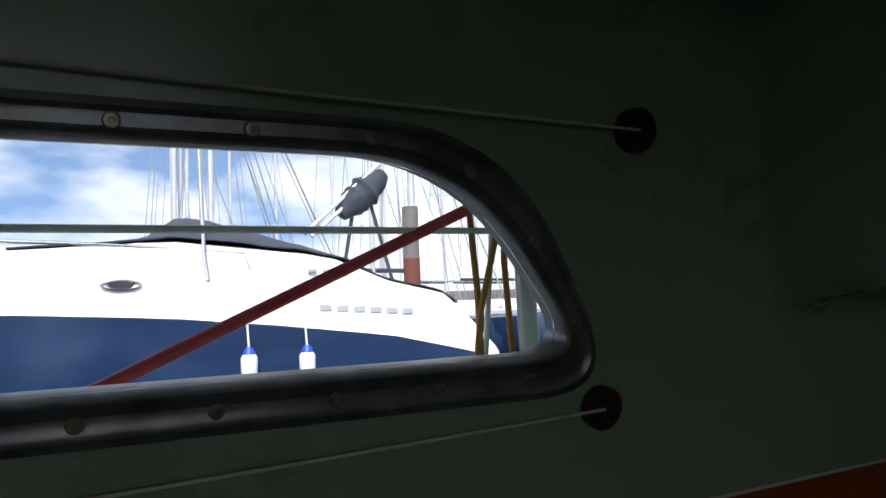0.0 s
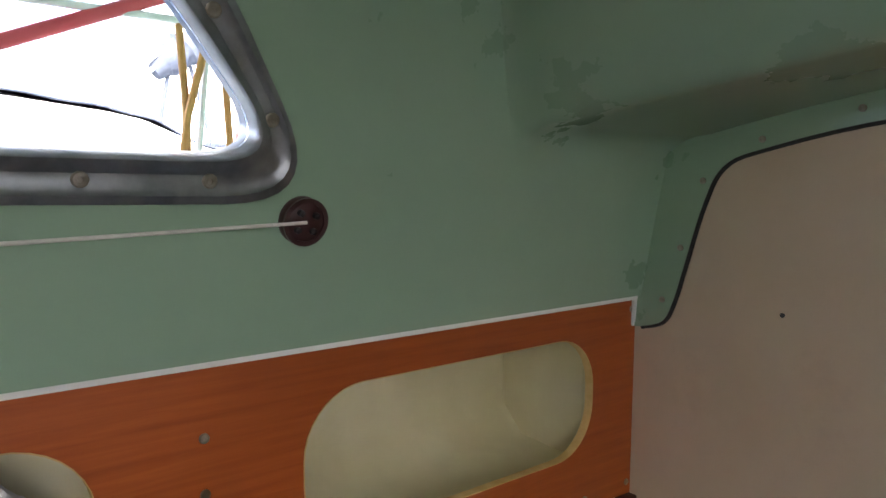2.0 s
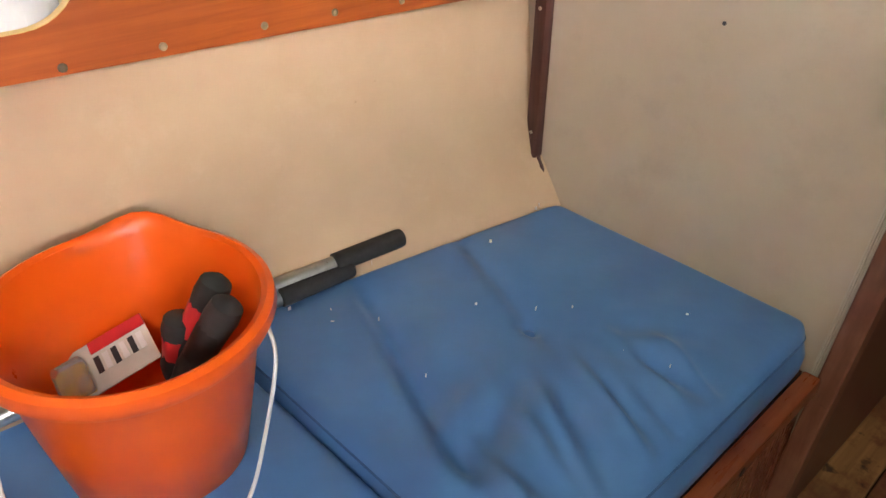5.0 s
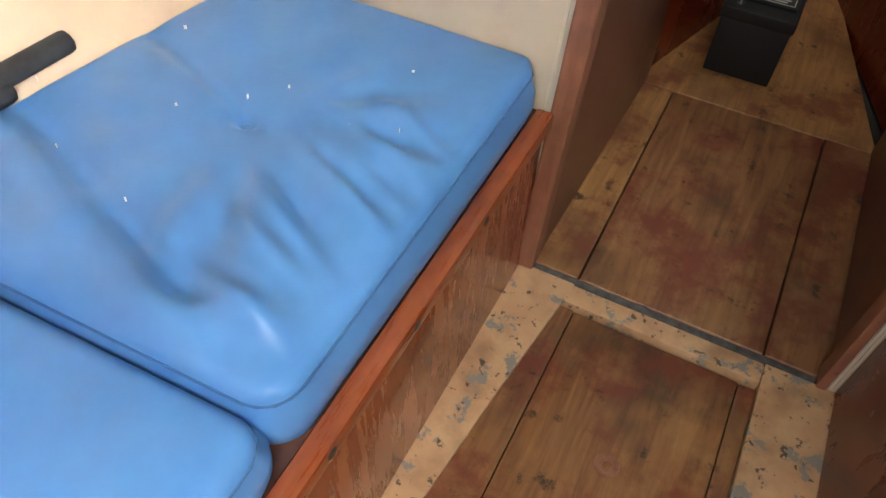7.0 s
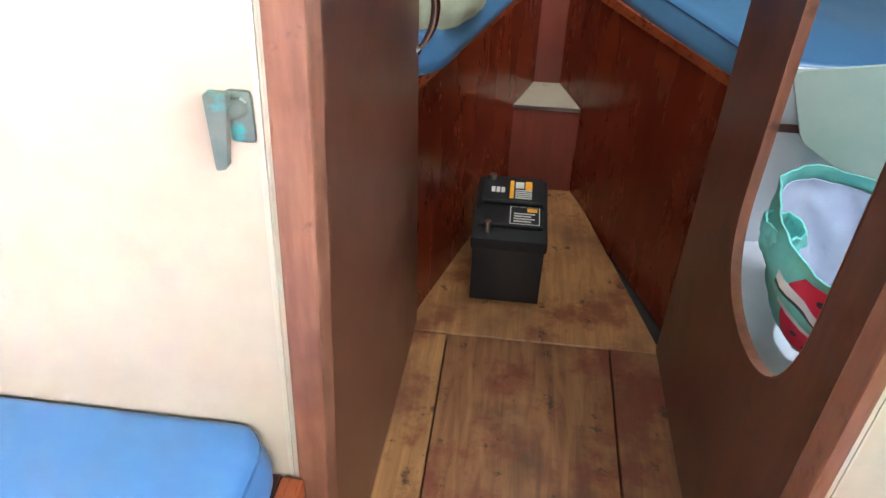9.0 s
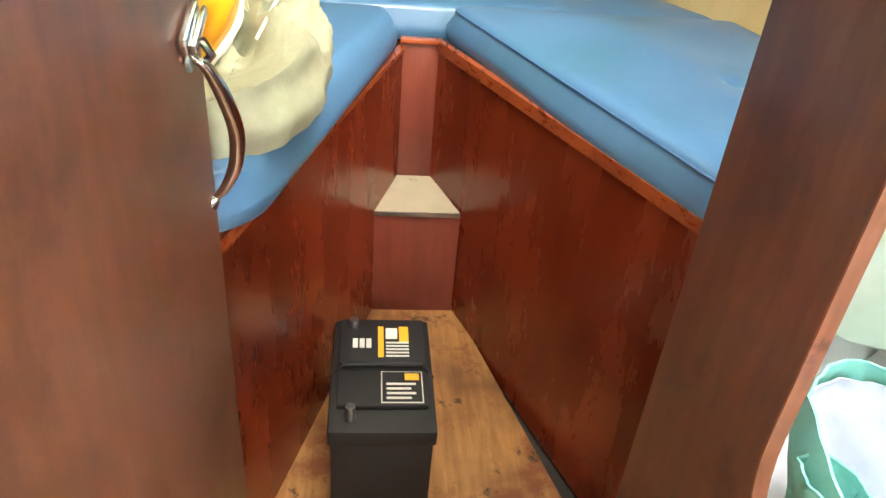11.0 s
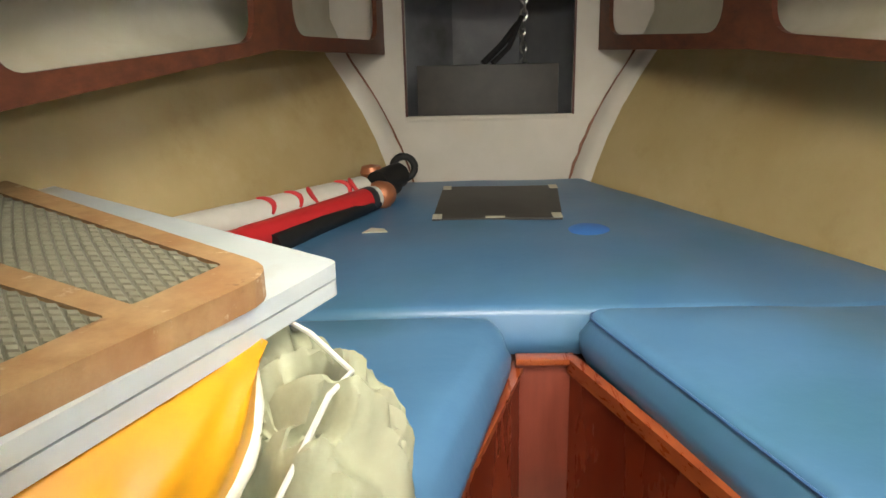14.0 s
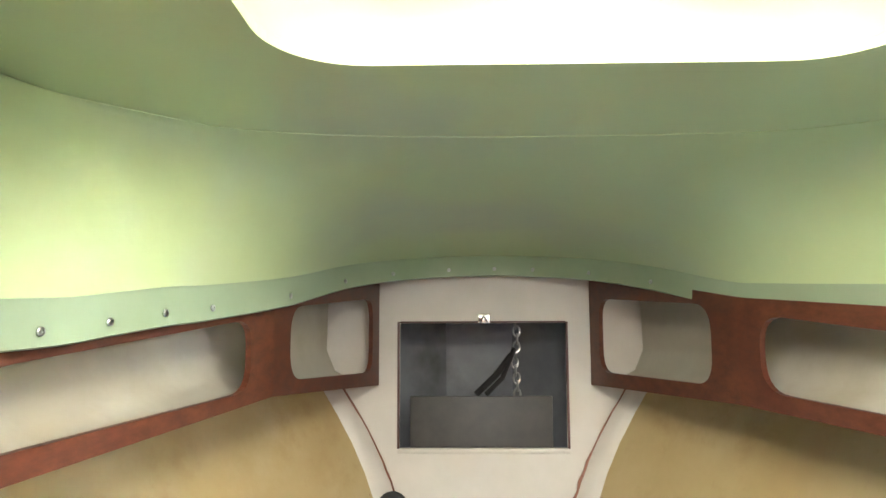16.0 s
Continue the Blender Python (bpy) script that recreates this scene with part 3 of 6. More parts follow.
# the moulding turns inward and steps down to the bulkhead
def roof_z(x, y):
    """Height of the roof: raised over the saloon, dropping in a rounded step to the low part at the bulkhead."""
    ax = abs(x) / 0.75
    low, high = 1.400 + 0.085 * (1 - ax ** 2), 1.690 + 0.05 * (1 - ax ** 2)
    front = -0.20 - 0.10 * ax ** 3
    t = min(max((front - y) / 0.13, 0), 1)
    t = t * t * (3 - 2 * t)
    return low + (high - low) * t


def roof_rows(ys, side):
    rows = []
    for y in ys:
        r = 0.055
        zs = roof_z(0.74, y) - r + 0.012
        row = [Vector((side_x(1.171 + (zs - 1.171) * k / 10), y, 1.171 + (zs - 1.171) * k / 10)) for k in range(11)]
        x0 = row[-1].x
        for k in range(1, 7):
            a = k / 6 * math.pi / 2
            row.append(Vector((x0 + r * (1 - math.cos(a)) * 1.2, y, zs + (roof_z(x0 + r * 1.2, y) - zs) * math.sin(a))))
        x1 = row[-1].x
        for k in range(1, 13):
            x = x1 * (1 - k / 12)
            row.append(Vector((x, y, roof_z(x, y))))
        rows.append([Vector((-side * p.x, p.y, p.z)) for p in row])
    return rows


FINE = [-0.42 + 0.418 * i / 60 for i in range(61)]
for side, nm in ((-1, "port"), (1, "starboard")):
    structure("ceiling_fore_" + nm, loft(roof_rows(FINE, side)), M_GREEN, "green moulded roof stepping down to the bulkhead", smooth=True)
    rows = [row[10:] for row in roof_rows([AFT, -2.0, -1.4, -0.9, -0.6, -0.42], side)]
    structure("ceiling_saloon_" + nm, loft(rows), M_GREEN, "pale green moulded cabin roof", smooth=True)
structure("ceiling_deck", box(-1.3, 1.3, AFT, 0.0, 1.80, 1.84), M_DECK, "cabin top over the saloon")
# plain aft wall
am = frame_of((0, AFT, 0), (1, 0, 0), (0, 0, 1))
structure("wall_aft", plate([(-1.15, -0.1), (1.15, -0.1), (1.15, 1.8), (-1.15, 1.8)], [], 0.02, am), M_BULK, "plain cream aft bulkhead")

# flange of the moulding, screwed to the bulkhead
fl_out = [(-0.866, 1.124), (-0.858, 1.16), (-0.852, 1.20), (-0.844, 1.288), (-0.828, 1.355), (-0.800, 1.412), (-0.70, 1.440), (-0.50, 1.462), (-0.20, 1.485), (0.05, 1.49)]
fl_in = [(-0.848, 1.125), (-0.812, 1.138), (-0.795, 1.170), (-0.779, 1.225), (-0.754, 1.310), (-0.728, 1.358), (-0.672, 1.380), (-0.515, 1.410), (-0.20, 1.437), (0.05, 1.441)]
fo = smooth_path([(x, 0, z) for x, z in fl_out], 5)
fi = smooth_path([(x, 0, z) for x, z in fl_in], 5)
for side, nm in ((1, "trim_flange_port"), (-1, "trim_flange_starboard")):
    rows = [[(side * p.x, -0.004, p.z), (side * (p.x * 0.6 + q.x * 0.4), -0.009, p.z * 0.6 + q.z * 0.4), (side * q.x, -0.007, q.z), (side * q.x, 0.0, q.z)] for p, q in zip(fo, fi)]
    ob = structure(nm, loft(rows), M_GREEN, "pale green flange screwed along the bulkhead edge", smooth=True)
    seal = tube([(side * (q.x + 0.001), -0.003, q.z - 0.001) for q in fi], 0.0035, 6)
    part("sealant_bead", seal, M_BLACKRUB, ob, "black sealant line along the flange")
    if side == 1:
        screws([(-0.811, -0.009, 1.170), (-0.785, -0.009, 1.246), (-0.755, -0.009, 1.339), (-0.676, -0.009, 1.391), (-0.562, -0.009, 1.421)], (0, -1, 0), ob, r=0.0045)

# window frame, glass and the curtain wires
win = thing("window_1", (side_x(1.45), -1.1, 1.32), "long fixed cabin window with dark metal frame", "window")
tagged(win, kind="structure")


def ring_between(a, b, w0, w1, m):
    """A moulded frame between two outlines of equal count, lifted from the wall by w0 and w1."""
    bmx = bmesh.new()
    k = len(a)
    prof_pts = [(0.0, 0.0), (0.0, w0), (0.18, w0 + 0.002), (0.30, w1), (0.62, w1), (0.74, w0 + 0.003), (0.92, w0 + 0.004), (1.0, w0), (1.0, -0.03)]
    rows = []
    for f, w in prof_pts:
        rows.append([m @ Vector((b[i][0] * (1 - f) + a[i][0] * f, b[i][1] * (1 - f) + a[i][1] * f, w)) for i in range(k)])
    return loft(rows, bmx, close=True)


inner2 = rounded([(-1.615, 1.352), (-0.596, 1.352), (-0.751, 1.536), (-1.615, 1.526)], [0.05, 0.075, 0.11, 0.05], 9)
wf = part("window_frame", ring_between(uv(inner2), uv(window_out), 0.006, 0.004, side_m), M_FRAME, win, "scuffed dark anodised frame with screw heads")
pane = part("pane", plate(uv(inner2), [], 0.004, side_m @ Matrix.Translation((0, 0, -0.012))), M_GLASS, win, "scuffed clear window pane", smooth=False)
pane.visible_shadow = False
b = bmesh.new()
wn_ = Vector((1, 0, -0.18)).normalized()
mids = [Vector(((a[0] + b_[0]) / 2, (a[1] + b_[1]) / 2)) for a, b_ in zip(inner2, window_out)]
scr, run = [], 0.02
for i in range(len(mids)):
    a, b_ = mids[i - 1], mids[i]
    L = (b_ - a).length
    while run < L:
        q = a.lerp(b_, run / L)
        scr.append(on_side(q.x, q.y) + wn_ * 0.0062)
        run += 0.098
    run -= L
screws(scr, wn_, wf, r=0.0065)


def cord_end(name, p):
    th = thing(name, p, "dark red plastic cord holder screwed to the green wall", "cord holder", "curtain cord holders")
    m = Matrix.Translation(p) @ wn_.to_track_quat("Z", "Y").to_matrix().to_4x4()
    part("base", lathe([(0.0001, 0), (0.0225, 0.0), (0.0225, 0.005), (0.020, 0.009), (0.012, 0.011), (0.0001, 0.011)], m, 28), M_KNOB, th)
    part("rim", lathe([(0.0225, 0.009), (0.0225, 0.012), (0.018, 0.012), (0.018, 0.009)], m, 28), M_KNOB, th)
    for a in (0.6, 2.2, 3.8, 5.4):
        part("peg", lathe([(0.0001, 0.016), (0.003, 0.015), (0.0035, 0.010)], m @ Matrix.Translation((0.011 * math.cos(a), 0.011 * math.sin(a), 0)), 8), M_BLACK, th)
    return th


low, up = on_side(-0.575, 1.297), on_side(-0.554, 1.577)
cord_end("cord_holder", low), cord_end("cord_holder", up)
for nm, a, z1, y1 in (("curtain_cord", low, 1.280, -1.9), ("curtain_cord", up, 1.612, -1.9)):
    p = a + wn_ * 0.012
    q = on_side(y1, z1) + wn_ * 0.014
    pts = [p.lerp(q, i / 30) + Vector((0, 0, -0.010 * math.sin(math.pi * i / 30))) for i in range(31)]
    cd = thing(nm, tuple(p), "thin white elastic curtain cord stretched along the wall", "cord", "curtain cords")
    part("strand", tube(pts, 0.0017, 6), M_CORD, cd)

# locker front: teak faced panel with two rounded openings, and the lockers behind
PX = -0.866
pm = frame_of((PX, 0, 0), (0, 1, 0), (0, 0, 1))


def locker_hole(y0, y1, z0, z1):
    return rrect(y0, y1, z0, z1, 0.072, 9)


h1, h2, h3 = locker_hole(-0.556, -0.098, 0.952, 1.122), locker_hole(-1.21, -0.748, 0.948, 1.122), locker_hole(-1.86, -1.40, 0.948, 1.122)
panel = thing("side_locker", (PX, -1.1, 0.87), "orange teak-veneer side locker with rounded openings", "locker")
part("front_panel", plate([(-2.2, 0.955), (-0.002, 0.866), (-0.002, 1.163), (-2.2, 1.163)], [h1, h2, h3], 0.012, pm @ Matrix.Translation((0, 0, 0.006))), M_TEAK, panel, smooth=False)
for h in (h1, h2, h3):
    cy, cz = sum(p[0] for p in h) / len(h), sum(p[1] for p in h) / len(h)
    big = [(p[0], p[1]) for p in h]
    sml = [(cy + (p[0] - cy) * 0.996, cz + (p[1] - cz) * 0.989) for p in h]
    b = loft([[pm @ Vector((y, z, 0.0068)) for y, z in big], [pm @ Vector((y, z, 0.0068)) for y, z in sml], [pm @ Vector((y, z, -0.0065)) for y, z in sml], [pm @ Vector((y, z, -0.0065)) for y, z in big]], close=True)
    part("opening_edge", b, M_TEAKEDGE, panel, "pale sawn plywood edge of the opening")
part("top_bead", box(PX - 0.004, PX + 0.011, -2.2, -0.002, 1.1635, 1.171, 0.002), M_BEAD, panel, "thin white bead along the top edge")
part("end_bead", box(PX + 0.0065, PX + 0.010, -0.013, -0.001, 1.125, 1.1632, 0.001), M_BEAD, panel, "short white corner bead")
screws([(PX + 0.0065, y, z) for y, z in ((-0.657, 1.098), (-0.657, 1.045), (-0.657, 0.985), (-0.683, 0.905), (-0.793, 0.906), (-0.552, 0.903), (-0.446, 0.900), (-0.33, 0.895), (-0.23, 0.89), (-0.11, 0.885), (-0.012, 1.15), (-0.012, 0.885), (-1.30, 1.09), (-1.30, 1.03), (-1.30, 0.975), (-0.92, 0.905))], (1, 0, 0), panel)
# locker lining: bottom, curved back, dividers
rows = [[(PX - 0.007, y, 0.935), (PX - 0.06, y, 0.935), (-1.0, y, 0.94), (-1.04, y, 0.98), (-1.055, y, 1.06), (-1.05, y, 1.16), (PX - 0.007, y, 1.165)] for y in [-2.2 + 2.195 * i / 16 for i in range(17)]]
structure("wall_locker_lining", shell(rows, -0.006), M_LOCKER, "cream painted inside of the side lockers", smooth=True)
structure("locker_divider", box(-1.045, PX - 0.008, -0.668, -0.652, 0.93, 1.16), M_LOCKER, "cream locker divider")
structure("locker_end", box(-1.045, PX - 0.008, -0.096, -0.006, 0.93, 1.16, 0.006), M_LOCKER, "cream locker end block")

# batten in the corner below the locker front
bat = thing("corner_batten", (-0.86, -0.012, 0.55), "dark stained wooden batten screwed in the corner", "batten")
part("strip", box(-0.872, -0.846, -0.024, -0.001, 0.548, 0.866, 0.004), M_DARKWOOD, bat)
screws([(-0.859, -0.0245, 0.83), (-0.859, -0.0245, 0.60)], (0, -1, 0), bat, r=0.0035)
b = tube(smooth_path([(-0.853, -0.010, 0.552), (-0.838, -0.011, 0.530), (-0.828, -0.009, 0.508), (-0.806, -0.010, 0.476)], 5), [0.004 + 0.0025 * abs(noise.noise((i * 0.7, 0, 0))) for i in range(16)], 6)
structure("crack_filler", b, M_DARKWOOD, "cracked brown filler in the hull joint", smooth=True)

# ---- cabin sole ----
floor = structure("floor", box(-1.0, 1.0, AFT, 0.0, -0.12, -0.045), M_DARK, "cabin sole over the dark bilge")
SEATX = -0.262
b = bmesh.new()
part("sole_border", plate([(SEATX - 0.02, AFT), (-0.232, AFT), (-0.232, -0.75), (-0.185, -0.289), (-0.156, -0.055), (-0.150, -0.003), (SEATX - 0.02, -0.003)], [], 0.04, Matrix.Identity(4)), M_SOLEPAINT, floor, "flaking sand-coloured painted border")
part("sole_border", box(0.214, 0.34, AFT, -0.003, -0.04, 0.0, 0.004), M_SOLEPAINT, floor, "flaking sand-coloured painted border")
part("sole_border", box(-0.1565, 0.2135, -0.050, -0.006, -0.04, 0.001, 0.004), M_SOLEPAINT, floor, "flaking sand-coloured painted border")
part("hatch_board", box(-0.128, 0.180, -0.92, -0.062, -0.03, -0.006, 0.003), M_SOLE, floor, "worn brown plywood hatch board")
part("plank", box(-0.235, -0.130, -0.92, -0.055, -0.03, -0.009, 0.002), M_SOLE, floor)
part("plank", box(0.182, 0.212, -0.92, -0.062, -0.03, -0.009, 0.002), M_SOLE, floor)
part("hatch_board", box(-0.165, 0.212, AFT, -0.926, -0.03, -0.006, 0.003), M_SOLE, floor, "worn brown plywood hatch board")
m = Matrix.Translation((0.026, -0.318, -0.006))
part("lift_ring", lathe([(0.0001, -0.001), (0.007, -0.001), (0.008, 0.002), (0.013, 0.001), (0.015, 0.003), (0.020, 0.003), (0.021, 0.0)], m, 24), M_JAMB, floor, "worn round finger ring")
structure("trim_sill", box(PJ + 0.036, SJ - 0.019, -0.0025, 0.011, -0.04, -0.002, 0.001), M_GRIME, "narrow grimy metal strip under the doorway")

# forward sole: boards side by side and a cross board narrowing to the bow
floor2 = structure("floor_fore", box(-0.6, 0.6, 0.012, 1.75, -0.12, -0.03), M_DARK, "forward sole over the dark bilge")


def board(y0, y1, xa0, xb0, xa1, xb1, z=0.0, mt=None, name="plank"):
    b = bmesh.new()
    top = [(xa0, y0), (xb0, y0), (xb1, y1), (xa1, y1)]
    lo = [b.verts.new((x, y, z - 0.02)) for x, y in top]
    hi = [b.verts.new((x, y, z)) for x, y in top]
    b.faces.new(hi), b.faces.new(lo)
    for i in range(4):
        b.faces.new((lo[i - 1], lo[i], hi[i], hi[i - 1]))
    bmesh.ops.recalc_face_normals(b, faces=b.faces)
    bmesh.ops.bevel(b, geom=[e for e in b.edges if e.verts[0].co.z == e.verts[1].co.z == z], offset=0.002, segments=1, affect="EDGES")
    return part(name, b, mt or M_SOLE, floor2, smooth=False)


board(0.013, 0.684, -0.262, -0.150, -0.250, -0.151, mt=M_SOLELIGHT)
board(0.013, 0.686, -0.147, 0.206, -0.148, 0.213)
board(0.013, 0.690, 0.209, 0.318, 0.216, 0.325)
board(0.689, 1.42, -0.252, 0.330, -0.065, 0.145, mt=M_SOLELIGHT)

# ---- settee ----
sf = thing("settee", (SEATX, -1.3, 0), "varnished mahogany settee with orange top edge", "settee", "settees")
part("board", box(SEATX - 0.018, SEATX - 0.002, AFT, -0.003, 0.0, 0.353, 0.002), M_SETTEE, sf)
part("top_edge", box(SEATX - 0.016, SEATX + 0.013, AFT, -0.0135, 0.3535, 0.386, 0.006), M_LIP, sf, "orange varnished top edge with dark plug holes")
for y in (-0.257, -0.450, -0.635, -0.83, -1.05):
    m = frame_of((SEATX + 0.013, y, 0.371), (0, 1, 0), (0, 0, 1))
    part("plug_hole", lathe([(0.0001, 0.001), (0.006, 0.0015), (0.0085, 0.0005)], m, 12), M_INK, sf)
part("seat_board", box(-1.0, SEATX - 0.0205, AFT, -0.003, 0.3555, 0.372), M_BROWN, sf)
ss = thing("settee", (0.33, -1.3, 0), "varnished mahogany settee with orange top edge", "settee", "settees")
part("board", box(0.334, 0.352, AFT, -0.003, 0.0, 0.345, 0.002), M_MAHOG, ss)
part("top_edge", box(0.331, 0.354, AFT, -0.003, 0.3455, 0.368, 0.004), M_LIPDARK, ss)
part("seat_board", box(0.357, 1.0, AFT, -0.003, 0.335, 0.352), M_BROWN, ss)


def folds(x, y):
    """Creases that fan out from the button towards the front edge."""
    dx, dy = x + 0.56, y + 0.33
    a, d = math.atan2(dy, dx), math.hypot(dx, dy)
    w = math.sin(a * 13 + 0.6) * 0.0042 * math.exp(-((d - 0.21) / 0.07) ** 2) * (0.12 + 0.88 * min(max((dx + 0.02) / 0.10, 0), 1) * min(max((0.16 - dy) / 0.10, 0), 1))
    far = min(max((x + 0.88) / 0.1, 0), 1)
    w -= 0.0075 * math.exp(-((y + 0.45 + 0.34 * (x + 0.86)) / 0.022) ** 2) * far * min(max((-0.33 - x) / 0.12, 0), 1)
    w += 0.004 * math.exp(-((y + 0.49 + 0.34 * (x + 0.86)) / 0.026) ** 2) * far * min(max((-0.36 - x) / 0.12, 0), 1)
    w -= 0.0045 * math.exp(-((y + 0.23 + 0.33 * (x + 0.86)) / 0.020) ** 2) * far * min(max((-0.45 - x) / 0.12, 0), 1)
    w += 0.009 * math.exp(-((y + 0.60 - 0.25 * (x + 0.40)) / 0.03) ** 2) * math.exp(-((x + 0.40) / 0.07) ** 2)
    w += 0.007 * math.exp(-((y + 0.47 + 0.5 * (x + 0.40)) / 0.018) ** 2) * math.exp(-((x + 0.40) / 0.08) ** 2)
    w += 0.005 * math.exp(-((y + 0.36 + 0.3 * (x + 0.36)) / 0.014) ** 2) * math.exp(-((x + 0.36) / 0.07) ** 2)
    w += 0.005 * math.exp(-((y + 0.25 + 0.3 * (x + 0.36)) / 0.014) ** 2) * math.exp(-((x + 0.36) / 0.06) ** 2)
    for y0, sl, amp in ((-0.31, 0.34, 0.0030), (-0.40, 0.42, 0.0045), (-0.52, 0.30, 0.0040), (-0.585, 0.22, 0.0036)):
        w += amp * math.exp(-((y - y0 + sl * (x + 0.36)) / 0.013) ** 2) * math.exp(-((x + 0.40) / 0.10) ** 2)
    return w * 2.6


def folds2(x, y):
    return 0.008 * math.sin(x * 16 + y * 9) * math.exp(-((y + 0.95) / 0.2) ** 2) + 0.004 * noise.noise((x * 6, y * 6, 3))


cushion("settee_cushion", [(-0.284, -0.662), (-0.905, -0.680), (-0.795, -0.004), (-0.284, -0.004)], 0.374, 0.483, "creased blue vinyl seat cushion with a centre button", "settee cushions", folds, nu=120, nv=110, buttons=[(-0.575, -0.335)])
cushion("settee_cushion", [(-0.284, -1.70), (-0.95, -1.70), (-0.905, -0.690), (-0.284, -0.668)], 0.374, 0.468, "blue vinyl seat cushion, slightly slumped", "settee cushions", folds2, nu=80, nv=110, buttons=[(-0.58, -1.2)])
cushion("settee_cushion", [(0.80, -0.80), (0.362, -0.80), (0.362, -0.006), (0.80, -0.006)], 0.354, 0.466, "blue vinyl seat cushion on the opposite settee", "settee cushions", None)

# unseen roof hatch over the saloon, added round the lamp; the ceiling stays closed
rh = thing("roof_hatch_added", (0.05, -1.55, 1.70), "added square roof hatch, unseen, round the lamp that lights the saloon", "hatch")
tagged(rh, kind="structure")
part("frame", plate(rrect(-0.31, 0.41, -1.91, -1.19, 0.03), [rrect(-0.245, 0.345, -1.845, -1.255, 0.02)], 0.03, Matrix.Translation((0, 0, 1.722))), M_FRAME, rh, "dark metal hatch frame", smooth=False)
part("pane", plate(rrect(-0.245, 0.345, -1.845, -1.255, 0.02), [], 0.006, Matrix.Translation((0, 0, 1.714))), M_MILKY, rh, "milky hatch pane", smooth=False)


# ---- passage ----
# port partition between passage and locker, brown varnished ply
PF = Vector((-0.224, 0.715, 0))
ppm = frame_of((-0.240, 0.035, 0), PF - Vector((-0.240, 0.035, 0)), (0, 0, 1))
PL = (PF - Vector((-0.240, 0.035, 0))).length
pp = structure("wall_passage_port", plate([(0, 0.0), (PL, 0.0), (PL, 1.62), (0, 1.62)], [], 0.022, ppm), M_BROWN, "brown varnished plywood partition along the passage")

# starboard partition with a tall rounded opening
oval = rounded([(0.140, 0.385), (0.468, 0.385), (0.468, 1.05), (0.140, 1.05)], [0.185, 0.16, 0.12, 0.12], 12)
sp = structure("wall_passage_starboard", plate([(0.035, 0.0), (0.70, 0.0), (0.70, 1.62), (0.035, 1.62)], [oval], -0.014, frame_of((0.318, 0, 0), (0, 1, 0), (0, 0, 1))), M_BROWN, "dark brown partition with a tall rounded opening")
om = frame_of((0.318, 0, 0), (0, 1, 0), (0, 0, 1))
oc = (0.285, 0.72)
osm = [(oc[0] + (u - oc[0]) * 0.985, oc[1] + (v - oc[1]) * 0.992) for u, v in oval]
part("opening_edge", loft([[om @ Vector((u, v, -0.001)) for u, v in oval], [om @ Vector((u, v, -0.001)) for u, v in osm], [om @ Vector((u, v, 0.015)) for u, v in osm], [om @ Vector((u, v, 0.015)) for u, v in oval]], close=True), M_JAMB, sp, "pale worn edge of the opening")
# locker behind the opening
rows = [[(0.333, y, 0.30), (0.45, y, 0.30), (0.56, y, 0.36), (0.66, y, 0.50), (0.74, y, 0.80), (0.785, y, 1.18)] for y in [0.02 + 0.68 * i / 10 for i in range(11)]]
structure("wall_hanging_locker", shell(rows, 0.01), M_LOCKWHITE, "pale grey inside of the hanging locker", smooth=True)
# the window opening and its frame are invented to house the locker fill lamp
structure("wall_locker_side", plate([(0.02, 1.18), (0.70, 1.18), (0.70, 1.62), (0.02, 1.62)], [rrect(0.20, 0.52, 1.26, 1.41, 0.05)], -0.012, frame_of((0.786, 0, 0), (0, 1, 0), (0, 0, 1))), M_LOCKWHITE, "pale grey cabin side above the hanging locker")
lw = structure("window_2_added", plate(rrect(0.185, 0.535, 1.245, 1.425, 0.06), [rrect(0.205, 0.515, 1.265, 1.405, 0.045)], 0.006, frame_of((0.786, 0, 0), (0, 1, 0), (0, 0, 1))), M_FRAME, "added small window with a metal frame, unseen, round the locker fill light")
structure("wall_locker_fore_end", box(0.333, 0.9, 0.703, 0.715, 0.0, 0.66), M_LOCKWHITE, "pale grey locker end wall")
structure("wall_port_fore_end", box(-1.0, -0.291, 0.690, 0.702, 0.0, 1.52), M_BROWN, "brown partition behind the berth end")
structure("ceiling_passage", box(-0.95, 0.95, 0.019, 0.72, 1.50, 1.53), M_FOREGREEN, "green roof over the passage")

# cleat on the bulkhead beside the doorway
cl = thing("coat_hook", (-0.265, -0.002, 0.85), "weathered bronze coat hook with green corrosion on the bulkhead", "hook")
part("back_plate", box(-0.2755, -0.2545, -0.007, -0.001, 0.816, 0.862, 0.004), M_BRASS, cl)
part("lever", plate(rounded([(-0.283, 0.868), (-0.264, 0.868), (-0.2725, 0.803), (-0.282, 0.801)], 0.003), [], 0.009, frame_of((0, -0.030, 0), (1, 0, 0), (0, 0, 1))), M_BRASS, cl, "flat grey lever of the hook")
part("stem", tube([(-0.264, -0.005, 0.848), (-0.269, -0.016, 0.850), (-0.274, -0.024, 0.853)], 0.008, 10), M_BRASS, cl)
m = Matrix.Translation((-0.261, -0.0075, 0.854)) @ pose(0, 0, 0, 90)
part("screw_head", lathe([(0.0001, 0.001), (0.003, 0.001), (0.0035, 0)], m, 10), M_STEEL, cl)

